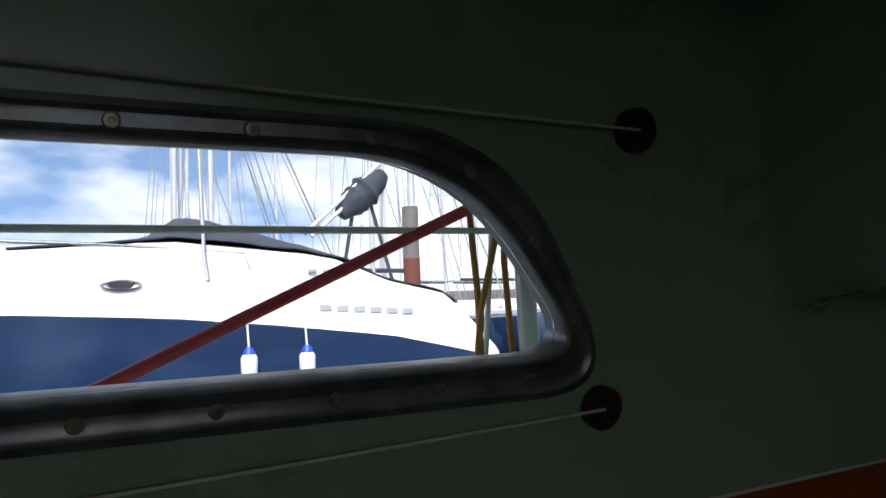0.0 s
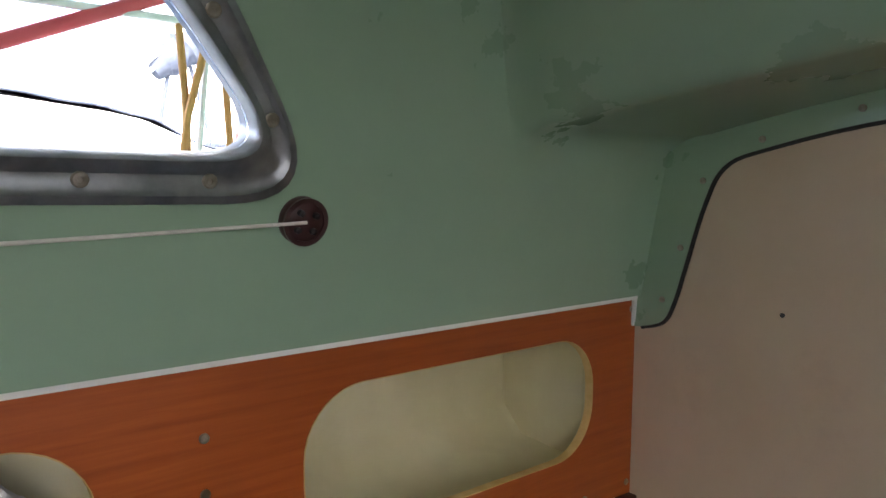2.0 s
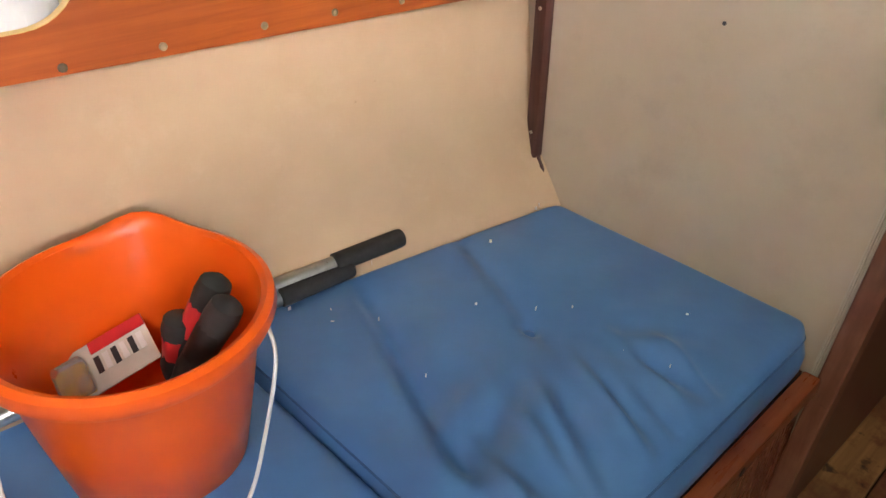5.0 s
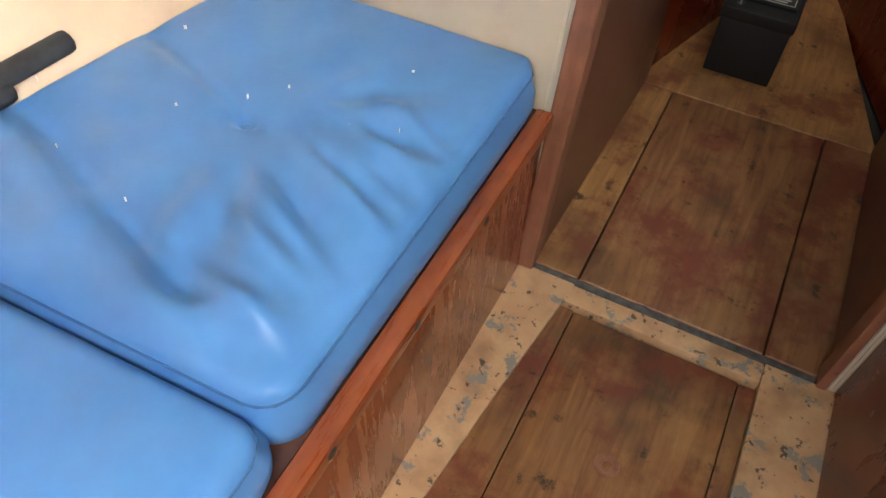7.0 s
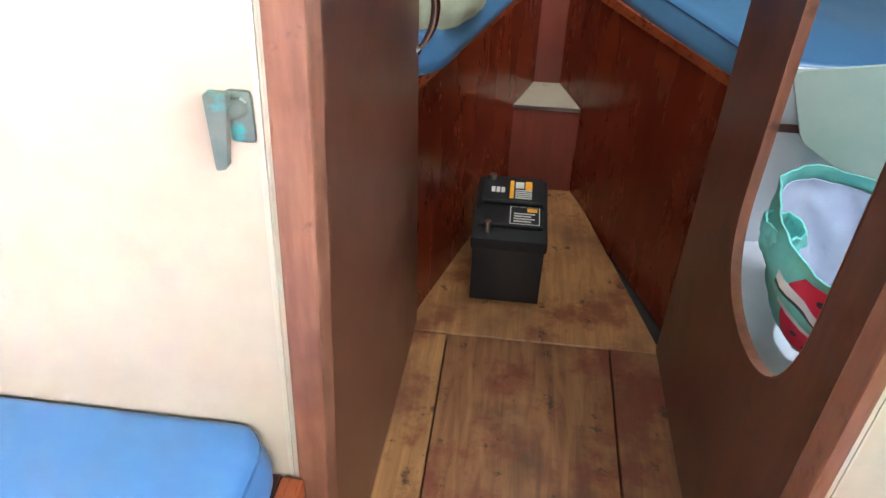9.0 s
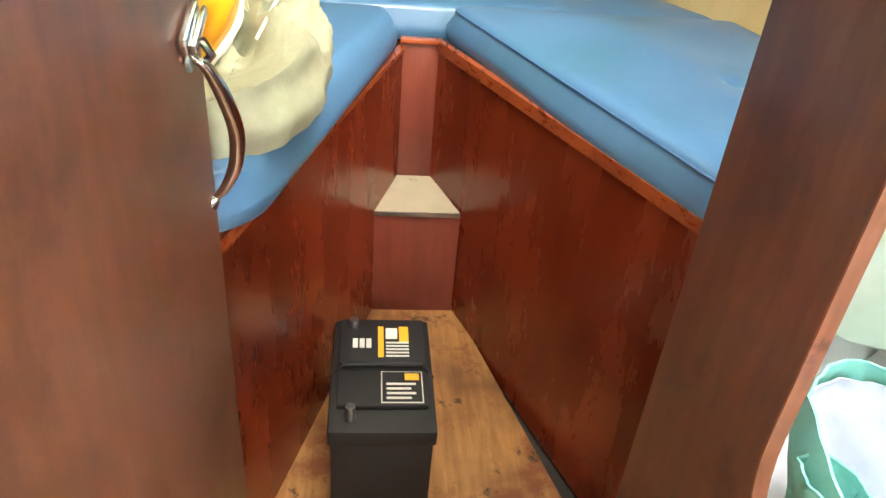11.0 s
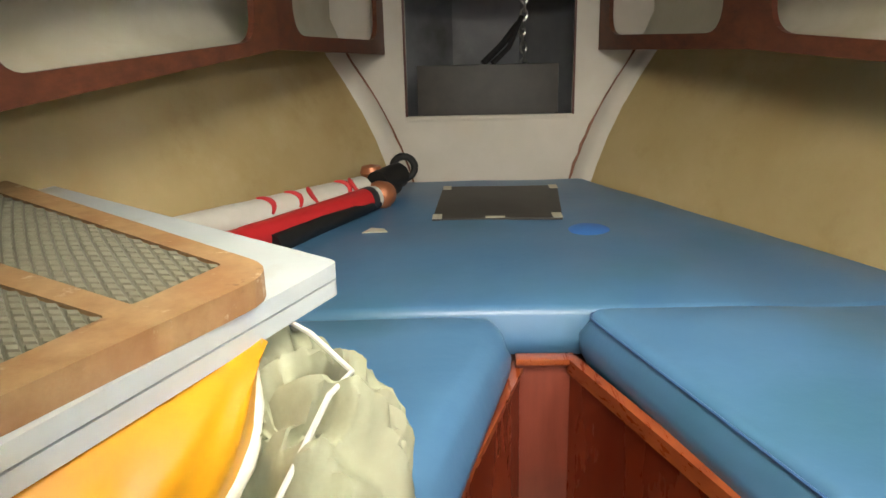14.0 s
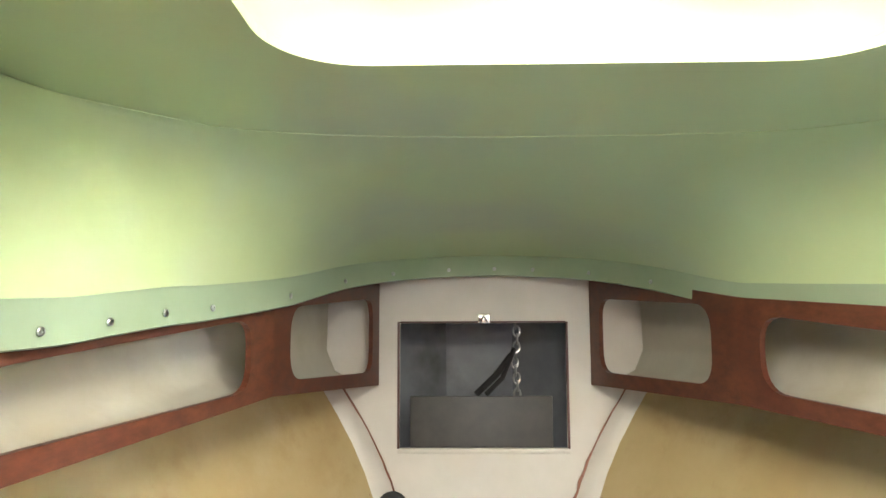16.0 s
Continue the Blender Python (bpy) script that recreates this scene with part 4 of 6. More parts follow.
# chrome grab handle with a latch on the partition end
gh = thing("grab_handle", (-0.228, 0.68, 0.64), "tarnished chrome grab handle and latch on the partition", "handle")
lm = Matrix.Translation((-0.2205, 0.668, 0.838)) @ Matrix.Rotation(radians(20), 4, "X") @ Matrix.Scale(0.74, 4)
part("latch", box(-0.004, 0.006, -0.044, 0.040, -0.017, 0.017, 0.003, m=lm), M_CHROME, gh, "tilted latch plate with green corrosion")
part("latch_lever", box(0.0062, 0.0125, -0.034, 0.048, -0.010, 0.003, 0.002, m=lm), M_CHROME, gh, "slim sliding bolt")
for dy in (-0.030, -0.008, 0.014):
    part("latch_screw", lathe([(0.0001, 0.003), (0.003, 0.0025), (0.004, 0.0)], lm @ Matrix.Translation((0.006, dy, -0.013)) @ pose(0, 0, 0, 0, 90, 0), 10), M_STEEL, gh)
part("corroded_corner", box(0.0, 0.0075, -0.050, -0.036, -0.024, -0.008, 0.003, m=lm), M_BRASS, gh, "green corroded corner of the latch")
part("catch", tube([(-0.210, 0.662, 0.832), (-0.203, 0.664, 0.818), (-0.212, 0.662, 0.808)], 0.0045, 8), M_CHROME, gh)
bow = smooth_path([(-0.214, 0.652, 0.816), (-0.206, 0.657, 0.808), (-0.197, 0.672, 0.776), (-0.192, 0.690, 0.735), (-0.197, 0.700, 0.696), (-0.209, 0.702, 0.668), (-0.222, 0.703, 0.652)], 6)
part("bow", tube(bow, [0.0032 + 0.0050 * math.sin(math.pi * i / (len(bow) - 1)) for i in range(len(bow))], 14), M_CHROME, gh, "curved chrome bar")
part("foot", tube([(-0.226, 0.651, 0.822), (-0.213, 0.652, 0.816)], [0.010, 0.0045], 12), M_CHROME, gh)
part("foot", tube([(-0.226, 0.703, 0.648), (-0.219, 0.703, 0.653)], [0.010, 0.0045], 12), M_CHROME, gh)

# leisure battery on the sole
bt = thing("car_battery", (-0.03, 1.03, 0), "black lead-acid battery with orange printed labels", "battery")
BX0, BX1, BY0, BY1 = -0.117, 0.058, 0.815, 1.10
part("case", box(BX0 + 0.005, BX1 - 0.005, BY0 + 0.005, BY1 - 0.005, 0.0, 0.150, 0.004), M_BLACK, bt)
part("lid", box(BX0, BX1, BY0, BY1, 0.1505, 0.182, 0.006), M_BLACK, bt)
part("top_block", box(BX0 + 0.012, BX1 - 0.012, BY0 + 0.05, BY0 + 0.135, 0.1822, 0.192, 0.004), M_BLACK, bt)
part("top_block", box(BX0 + 0.012, BX1 - 0.012, BY0 + 0.150, BY1 - 0.012, 0.1822, 0.194, 0.004), M_BLACK, bt)
for y in (BY0 + 0.032, BY1 - 0.03):
    part("terminal", lathe([(0.0001, 0.026), (0.008, 0.026), (0.0095, 0.0)], Matrix.Translation((BX0 + 0.036, y, 0.1822)), 14), M_STEEL, bt, "dull lead terminal post")
part("carry_strap", tube([(BX0, BY0 + 0.14, 0.17), (BX0 + 0.02, BY0 + 0.143, 0.197), (BX1 - 0.02, BY0 + 0.143, 0.197), (BX1, BY0 + 0.14, 0.17)], 0.004, 8), M_BLACK, bt)


def flat(name, x0, x1, y0, y1, z, mt, parent, label=""):
    part(name, box(x0, x1, y0, y1, z, z + 0.0008), mt, parent, label, smooth=False)


la, lb = BY0 + 0.055, BY0 + 0.130
flat("label_border", BX0 + 0.085, BX1 - 0.020, la, lb, 0.1921, M_LABEL, bt)
flat("label", BX0 + 0.087, BX1 - 0.022, la + 0.002, lb - 0.002, 0.1926, M_BLACK, bt)
flat("label_patch", BX0 + 0.125, BX1 - 0.026, lb - 0.022, lb - 0.006, 0.1931, M_LABELO, bt)
for k in range(4):
    flat("print_bar", BX0 + 0.094, BX0 + 0.135 + 0.008 * (k % 2), la + 0.008 + k * 0.011, la + 0.013 + k * 0.011, 0.1931, M_LABEL, bt)
flat("label_strip", BX0 + 0.080, BX0 + 0.090, BY0 + 0.165, BY0 + 0.250, 0.1941, M_LABELO, bt)
flat("label_patch", BX0 + 0.094, BX0 + 0.115, BY0 + 0.215, BY0 + 0.245, 0.1941, M_LABEL, bt)
flat("label_patch", BX0 + 0.118, BX0 + 0.135, BY0 + 0.205, BY0 + 0.250, 0.1941, M_LABELO, bt)
for k in range(5):
    flat("print_bar", BX0 + 0.094, BX0 + 0.135, BY0 + 0.166 + k * 0.009, BY0 + 0.170 + k * 0.009, 0.1946, M_LABEL, bt)
for k in range(3):
    flat("print_bar", BX0 + 0.035 + k * 0.012, BX0 + 0.044 + k * 0.012, BY0 + 0.19, BY0 + 0.215, 0.1941, M_LABEL, bt)

# printed beach bag in the locker
bag = thing("beach_bag", (0.46, 0.40, 0.32), "mint cotton bag printed with red melon slices", "bag")


def cloth_ball(cx, cy, z0, rx, ry, h, seed, top_open=True, n=48, k=26, crump=0.02, lean=(0, 0)):
    rows = []
    for j in range(k + 1):
        t = j / k
        s = math.sin(min(t * 1.5 + 0.25, 1.45)) ** 0.8
        row = []
        for i in range(n):
            a = 2 * math.pi * i / n
            d = 1 + crump * 4 * noise.noise((math.cos(a) * 2.2, math.sin(a) * 2.2, t * 3 + seed)) + crump * 2 * noise.noise((math.cos(a) * 6, math.sin(a) * 6, t * 7 + seed))
            row.append(Vector((cx + rx * s * d * math.cos(a) + lean[0] * t, cy + ry * s * d * math.sin(a) + lean[1] * t, z0 + h * t * (1 + 0.10 * noise.noise((math.cos(a) * 1.6, math.sin(a) * 1.6, seed + 9))))))
        rows.append(row)
    return rows


rows = cloth_ball(0.455, 0.405, 0.330, 0.112, 0.17, 0.20, 2.0, crump=0.025, lean=(0.015, 0.0))
for r in rows:                      # the mouth gapes: low in front, high against the end wall
    for p in r:
        p.z = 0.330 + (p.z - 0.330) * (1.04 + 0.10 * (p.y - 0.405) / 0.17)
part("body", shell([r + [r[0]] for r in rows], 0.003), M_MINT, bag)
rows2 = [[Vector((0.465 + (p.x - 0.465) * 0.95, 0.405 + (p.y - 0.405) * 0.95, p.z + 0.001)) for p in r] for r in rows[3:24]]
part("lining", shell([r + [r[0]] for r in rows2], 0.002), M_LILAC, bag, "pale lilac lining inside the bag")
part("knot", shell([r + [r[0]] for r in cloth_ball(0.375, 0.430, 0.445, 0.028, 0.045, 0.075, 5.0, crump=0.06)], 0.003), M_MINT, bag, "knotted corner of the bag")


def on_cloth(deg, t, lift):
    """A place on the bag's outside, by the angle round it and the share of its height."""
    fi, fj = deg / 360 * 48, t * 26
    i, j = int(fi), min(int(fj), 25)
    u, v = fi - i, fj - j
    p = rows[j][i % 48].lerp(rows[j][(i + 1) % 48], u).lerp(rows[j + 1][i % 48].lerp(rows[j + 1][(i + 1) % 48], u), v)
    return p + Vector((math.cos(math.radians(deg)), math.sin(math.radians(deg)), 0.1)) * (0.004 + lift)


def cloth_patch(name, lo, hi, d0, d1, mt, lift):
    """A print between two curves lo(deg) and hi(deg)."""
    ds = [d0 + (d1 - d0) * k / 16 for k in range(17)]
    part(name, loft([[on_cloth(d, lo(d) + (hi(d) - lo(d)) * q / 5, lift) for d in ds] for q in range(6)]), mt, bag)


def sweep(d):
    return 0.72 - 0.0042 * (d - 205) + 0.02 * math.sin(d * 0.09)


cloth_patch("rind_print", lambda d: sweep(d) - 0.02, lambda d: sweep(d) + 0.06, 196, 290, M_BEAD, 0.001)
cloth_patch("stripe_print", lambda d: sweep(d) - 0.05, lambda d: sweep(d) - 0.02, 196, 290, M_INK, 0.001)
cloth_patch("melon_print", lambda d: sweep(d) + 0.06, lambda d: min(0.94, sweep(d) + 0.06 + 0.020 * (d - 205)), 206, 272, M_MELON, 0.001)
cloth_patch("rind_print", lambda d: sweep(d) - 0.20, lambda d: sweep(d) - 0.15, 200, 275, M_BEAD, 0.001)
cloth_patch("melon_print", lambda d: max(0.06, sweep(d) - 0.50), lambda d: sweep(d) - 0.20, 204, 262, M_MELON, 0.001)
for d, t in ((228, 0.82), (240, 0.76), (238, 0.88), (250, 0.82), (254, 0.68), (264, 0.76), (220, 0.38), (232, 0.28), (244, 0.34)):
    part("seed_print", loft([[on_cloth(d + 3.0 * math.cos(a) * q, t + 0.028 * math.sin(a) * q, 0.003) for a in [2 * math.pi * i / 8 for i in range(9)]] for q in (0.05, 1.0)]), M_INK, bag)
gb = thing("locker_board", (0.55, 0.55, 0.5), "pale green loose board leaning in the locker", "board")
part("sheet", plate(rounded([(0.404, 0.668), (0.455, 0.545), (0.53, 0.50), (0.66, 0.47), (0.69, 0.71)], 0.02), [], 0.008, frame_of((0, 0.665, 0), (1, 0, 0), (0, 0, 1))), M_GREENBOARD, gb)

# knitted bag on the opposite settee
kb = thing("wool_bundle", (0.47, -0.30, 0.455), "bundle of bright green knitted wool on the cushion", "knitting")
random.seed(5)
for clump in range(10):
    b = bmesh.new()
    for i in range(16):
        a, t = 2 * math.pi * (clump + random.uniform(0, 1.2)) / 10, random.uniform(0.0, 1.0)
        rr = 0.10 * math.sqrt(1 - (t * 0.95) ** 2)
        p = Vector((0.445 + rr * math.cos(a), -0.30 + rr * 1.4 * math.sin(a), 0.478 + 0.13 * t))
        bmesh.ops.create_icosphere(b, subdivisions=2, radius=0.013, matrix=Matrix.LocRotScale(p, Euler((a, t * 3, a)), (1.5, 0.7, 0.8)))
    part("knitted_clump", b, M_KNIT, kb)

# ---- forepeak ----
# berth fronts in a V
VP, VS, TIP = ((-0.248, 0.700), (0.008, 1.555)), ((0.380, 0.700), (0.082, 1.555)), 1.555


def v_board(nm, a, b_, side, top0, tip):
    th = thing(nm, (*a, 0), "glossy red mahogany berth side with orange top edge", "berth", "berths")
    d = Vector((b_[0] - a[0], b_[1] - a[1], 0))
    L = d.length
    m = frame_of((*a, 0), d, (0, 0, 1))
    part("board", plate([(0, -0.02), (L, -0.02), (L, 0.570), (0, top0 - 0.014)], [], 0.014 * side, m), M_MAHOG, th, smooth=False)
    part("top_edge", plate([(0, top0 - 0.020), (L, 0.568), (L, tip), (0, top0)], [], 0.016 * side, m @ Matrix.Translation((0, 0, 0.005 * side))), M_LIP, th, "orange varnished top edge", smooth=False)
    return th


v_board("v_berth", *VP, 1, 0.574, 0.576)
v_board("v_berth", *VS, -1, 0.610, 0.592)
tipb = thing("berth_tip_panel", (0.045, 1.56, 0), "narrow red mahogany panel where the berth fronts meet", "panel")
part("board", box(0.000, 0.090, 1.550, 1.562, 0.26, 0.583, 0.001), M_TIP, tipb)
part("cap", box(0.000, 0.090, 1.540, 1.566, 0.5835, 0.594, 0.003), M_LIP, tipb)
stp = thing("bow_step", (0.045, 1.45, 0), "small wooden step with a stone-coloured laminate top", "step")
b = bmesh.new()
pts = [(-0.052, 1.372), (0.140, 1.372), (0.086, 1.549), (0.003, 1.549)]
part("top", plate([(x, y) for x, y in pts], [], 0.012, Matrix.Translation((0, 0, 0.268))), M_SHELFSTEP, stp, smooth=False)
part("riser", box(-0.052, 0.142, 1.374, 1.388, -0.02, 0.2555, 0.001), M_TIP, stp)
part("edge_strip", box(-0.050, 0.140, 1.369, 1.3735, 0.257, 0.268, 0.001), M_STEEL, stp, "thin worn metal edge strip")

# flat below the cushions
structure("berth_flat", plate([(-0.95, 0.70), (-0.275, 0.70), (-0.010, 1.575), (0.100, 1.575), (0.405, 0.70), (0.95, 0.70), (0.86, 1.7), (0.3, 2.75), (-0.3, 2.75), (-0.86, 1.7)], [], 0.015, Matrix.Translation((0, 0, 0.560))), M_BROWN, "plywood berth flat under the cushions")

# hull sides of the forepeak
FB = 2.665


def fore_half(y, z):
    t = (y - 0.70) / (FB - 0.70)
    lo = 0.84 - 0.05 * t - 0.52 * t ** 2.2          # half width at the cushion
    hi = 0.93 - 0.04 * t - 0.44 * t ** 2.2          # half width under the side shelf
    f = (z - 0.64) / 0.38
    return lo + (hi - lo) * f - 0.02 * math.sin(math.pi * min(max(f, 0), 1))


for side, nm in ((-1, "wall_fore_port"), (1, "wall_fore_starboard")):
    rows = [[(side * fore_half(y, z), y, z) for z in (0.40, 0.52, 0.60, 0.64, 0.70, 0.78, 0.86, 0.94, 1.02, 1.12, 1.30)] for y in [0.70 + (FB + 0.02 - 0.70) * i / 24 for i in range(25)]]
    structure(nm, shell(rows, 0.012), M_FOREHULL, "yellowed cream hull lining beside the berth", smooth=True)

# forward bulkhead with the square opening of the chain locker
fbm = frame_of((0, FB, 0), (1, 0, 0), (0, 0, 1))
sq = [(-0.243, 0.842), (0.236, 0.842), (0.238, 1.196), (-0.242, 1.196)]
fbulk = structure("wall_fore_bulkhead", plate([(-0.62, 0.5), (0.62, 0.5), (0.62, 1.42), (-0.62, 1.42)], [sq], 0.012, fbm), M_FOREBULK, "off-white vinyl covered forward bulkhead with a square opening")
for x0, x1, z0, z1 in ((-0.250, -0.243, 0.836, 1.20), (0.237, 0.243, 0.836, 1.20), (-0.2425, 0.2365, 1.1965, 1.202)):
    part("opening_edge", box(x0, x1, FB - 0.003, FB + 0.012, z0, z1, 0.001), M_DARKWOOD, fbulk, "dark edge of the opening")
part("opening_lip", box(-0.25, 0.243, FB - 0.006, FB + 0.004, 0.828, 0.8415, 0.003), M_FOREBULK, fbulk)
# taped joints where the bulkhead meets the hull
for side in (-1, 1):
    zz = [0.585 + 0.445 * k / 16 for k in range(17)]
    inner = [Vector((side * (fore_half(FB, z) - 0.040), FB - 0.003, z)) for z in zz]
    outer_ = [Vector((side * (fore_half(FB - 0.055, z) - 0.004), FB - 0.055, z)) for z in zz]
    band = []
    for p, q in zip(inner, outer_):
        row = [p.lerp(q, k / 6) + Vector((-side * 0.006, -0.012, 0)) * math.sin(math.pi * k / 6) for k in range(7)]
        band.append(row)
    part("joint_strip", loft(band), M_FOREBULK, fbulk, "padded vinyl joint strip")
    for line, seed in ((inner, 2), (outer_, 5)):
        pts = [p + Vector((0.004 * noise.noise((i * 0.9, side, seed)), -0.004, 0)) for i, p in enumerate(line)]
        part("seam_stain", tube(pts, [0.0022 + 0.0065 * abs(noise.noise((i * 1.1, side * 3.0, seed))) for i in range(17)], 6), M_JAMB, fbulk, "brown glue line along the joint")
# chain locker behind, its shade put into the lining colour
rows = [[(-0.45, FB + 0.02, z), (-0.33, FB + 0.28, z), (-0.12, FB + 0.48, z), (0.12, FB + 0.48, z), (0.33, FB + 0.28, z), (0.45, FB + 0.02, z)] for z in (0.5, 0.8, 1.1, 1.42)]
structure("wall_chain_locker", shell(rows, 0.01), M_LOCKSHADE, "grey inside of the chain locker, darkened for its shade")
structure("wall_chain_locker_top", box(-0.5, 0.5, FB + 0.012, FB + 0.55, 1.40, 1.42), M_LOCKSHADE, "grey roof of the chain locker, darkened for its shade")
clb = thing("chain_locker_board", (0, FB + 0.04, 0.83), "dark brown board across the chain locker opening", "board")
part("board", box(-0.215, 0.20, FB + 0.03, FB + 0.05, 0.60, 0.985, 0.003), M_PLATE, clb)
ch = thing("anchor_chain", (0.1, FB + 0.2, 1.0), "hanging anchor chain and line in the dark locker", "chain")
for i in range(16):
    p = Vector((0.105 + 0.004 * math.sin(i), FB + 0.16, 1.34 - 0.024 * i))
    a = 0 if i % 2 else math.pi / 2
    ring = [p + Vector((0.010 * math.cos(t) * math.cos(a), 0.010 * math.cos(t) * math.sin(a), 0.017 * math.sin(t))) for t in [2 * math.pi * k / 10 for k in range(11)]]
    part("link", tube(ring, 0.0035, 5, cap=False), M_STEEL, ch)
part("line", tube([(0.09, FB + 0.15, 1.10), (0.04, FB + 0.12, 1.04), (-0.02, FB + 0.10, 0.985)], 0.010, 8), M_BLACKRUB, ch, "dark rope leading over the board")
part("line", tube([(0.10, FB + 0.15, 1.12), (0.06, FB + 0.13, 1.03), (0.01, FB + 0.10, 0.985)], 0.008, 8), M_BLACKRUB, ch)
ck = thing("shell_catch", (0.0, FB - 0.01, 1.21), "small bright metal catch above the square opening", "catch")
part("plate", box(-0.017, 0.019, FB - 0.006, FB - 0.0005, 1.196, 1.222, 0.002), M_CHROME, ck)
part("tongue", tube([(-0.010, FB - 0.008, 1.198), (0.0, FB - 0.012, 1.218), (0.012, FB - 0.008, 1.198)], 0.004, 8), M_CHROME, ck)

# side shelf fronts with rounded openings
def fascia(pts, z0s, z1s, holes, mt_label):
    """A bent shelf front: stations (x, y) with heights, openings given by station span and height."""
    th = thing("shelf_front", (*pts[0], z0s[0]), mt_label, "shelf front", "shelf fronts")
    for i in range(len(pts) - 1):
        a, b_ = Vector((*pts[i], 0)), Vector((*pts[i + 1], 0))
        L = (b_ - a).length
        m = frame_of(a, b_ - a, (0, 0, 1))
        hs = [rounded([(u0 * L, v0), (u1 * L, v0b), (u1 * L, v1b), (u0 * L, v1)], r, 7) for (k, u0, u1, v0, v0b, v1, v1b, r) in holes if k == i]
        part("panel", plate([(0, z0s[i]), (L, z0s[i + 1]), (L, z1s[i + 1]), (0, z1s[i])], hs, 0.012 if pts[0][0] < 0 else -0.012, m), M_MAHOGDULL, th, smooth=False)
    return th


M_SHELF = mat("cream_shelf_lining", (0.46, 0.42, 0.34), (0.55, 0.51, 0.42), 5, 0.45, 0.05, stain=(0.36, 0.30, 0.20), stain_scale=4, stain_amount=0.6)
M_MAHOGDULL = mat("worn_mahogany_ply", (0.065, 0.019, 0.010), (0.145, 0.044, 0.021), 9, 0.42, 0.15, stretch=(3, 3, 6), stain=(0.07, 0.018, 0.012), stain_scale=4, stain_amount=0.7, dist=0.001)
fascia([(-0.625, 1.16), (-0.425, 1.95), (-0.302, 2.655)], [0.985, 1.05, 1.02], [1.16, 1.235, 1.345],
       [(0, 0.217, 0.90, 1.035, 1.066, 1.130, 1.195, 0.05), (1, 0.11, 0.91, 1.075, 1.06, 1.222, 1.265, 0.06)], "worn red-brown plywood shelf front with rounded openings")
fascia([(0.70, 1.16), (0.465, 1.98), (0.305, 2.655)], [0.99, 1.03, 1.02], [1.16, 1.235, 1.345],
       [(1, 0.13, 0.91, 1.06, 1.06, 1.225, 1.262, 0.06), (0, 0.30, 0.93, 1.03, 1.060, 1.14, 1.20, 0.06)], "worn red-brown plywood shelf front with rounded openings")
# shelf floor and light lining behind
for side, nm in ((-1, "port"), (1, "starboard")):
    st = [(0.72, 0.74), (0.640, 1.16), (0.54, 1.55), (0.465, 1.9), (0.33, 2.64)] if side < 0 else [(0.80, 0.74), (0.705, 1.16), (0.60, 1.55), (0.49, 1.98), (0.33, 2.64)]
    fz = (0.985, 0.998, 1.028, 1.058, 1.03) if side < 0 else (0.985, 1.002, 1.022, 1.042, 1.03)
    rows = [[(side * (x + 0.004), y, z), (side * (x + 0.05), y, z + 0.004), (side * (x + 0.10), y, z + 0.03), (side * (x + 0.125), y, z + 0.09), (side * (x + 0.12), y, 1.34), (side * x, y, 1.37)] for z, (x, y) in zip(fz, st)]
    structure("wall_shelf_" + nm, shell(rows, 0.004), M_SHELF, "cream inside of the side shelf", smooth=True)

# green foredeck moulding: flange, sloping front and sides, roof with hatch opening
FL = [(-0.70, 0.72, 1.150), (-0.615, 1.15, 1.155), (-0.550, 1.398, 1.166), (-0.522, 1.50, 1.178), (-0.495, 1.607, 1.192), (-0.468, 1.723, 1.203), (-0.405, 1.98, 1.235), (-0.345, 2.28, 1.285), (-0.25, 2.50, 1.32), (-0.10, 2.60, 1.338), (0.03, 2.612, 1.342),
      (0.14, 2.60, 1.338), (0.28, 2.50, 1.32), (0.385, 2.28, 1.28), (0.469, 2.026, 1.226), (0.508, 1.912, 1.213), (0.60, 1.60, 1.19), (0.67, 1.25, 1.165), (0.76, 0.72, 1.150)]
CE = [(-0.60, 0.72), (-0.60, 1.15), (-0.585, 1.30), (-0.55, 1.40), (-0.48, 1.48), (-0.40, 1.55), (-0.28, 1.59), (-0.17, 1.605), (-0.08, 1.61), (-0.02, 1.612), (0.03, 1.612),
      (0.10, 1.612), (0.18, 1.61), (0.27, 1.605), (0.36, 1.60), (0.46, 1.57), (0.56, 1.50), (0.63, 1.35), (0.65, 0.72)]
CZ = 1.455
flp = smooth_path(FL, 4)
cep = smooth_path([(x, y, CZ) for x, y in CE], 4)
rows = []
for p, q in zip(flp, cep):
    row = []
    up_ = Vector((p.x * 0.985, p.y - 0.006, p.z + 0.044))
    for k in range(12):
        t = k / 11
        w = up_.lerp(Vector((q.x, q.y, CZ)), t)
        w.z = up_.z + (CZ - up_.z) * (math.sin(t * math.pi / 2) ** 0.85)
        row.append(w)
    rows.append(row)
structure("ceiling_fore_sides", shell(rows, -0.01), M_FOREGREEN, "yellow-green moulded sides of the forward roof", smooth=True)
# flange
rows = [[Vector((p.x * 0.985, p.y - 0.006, p.z + 0.045)), Vector((p.x * 0.992, p.y - 0.012, p.z + 0.038)), Vector((p.x * 0.993, p.y - 0.012, p.z - 0.012)), Vector((p.x * 1.01, p.y + 0.004, p.z - 0.014))] for p in flp]
fl = structure("trim_fore_flange", loft(rows), M_FLANGE, "green flange screwed to the side shelf fronts", smooth=True)
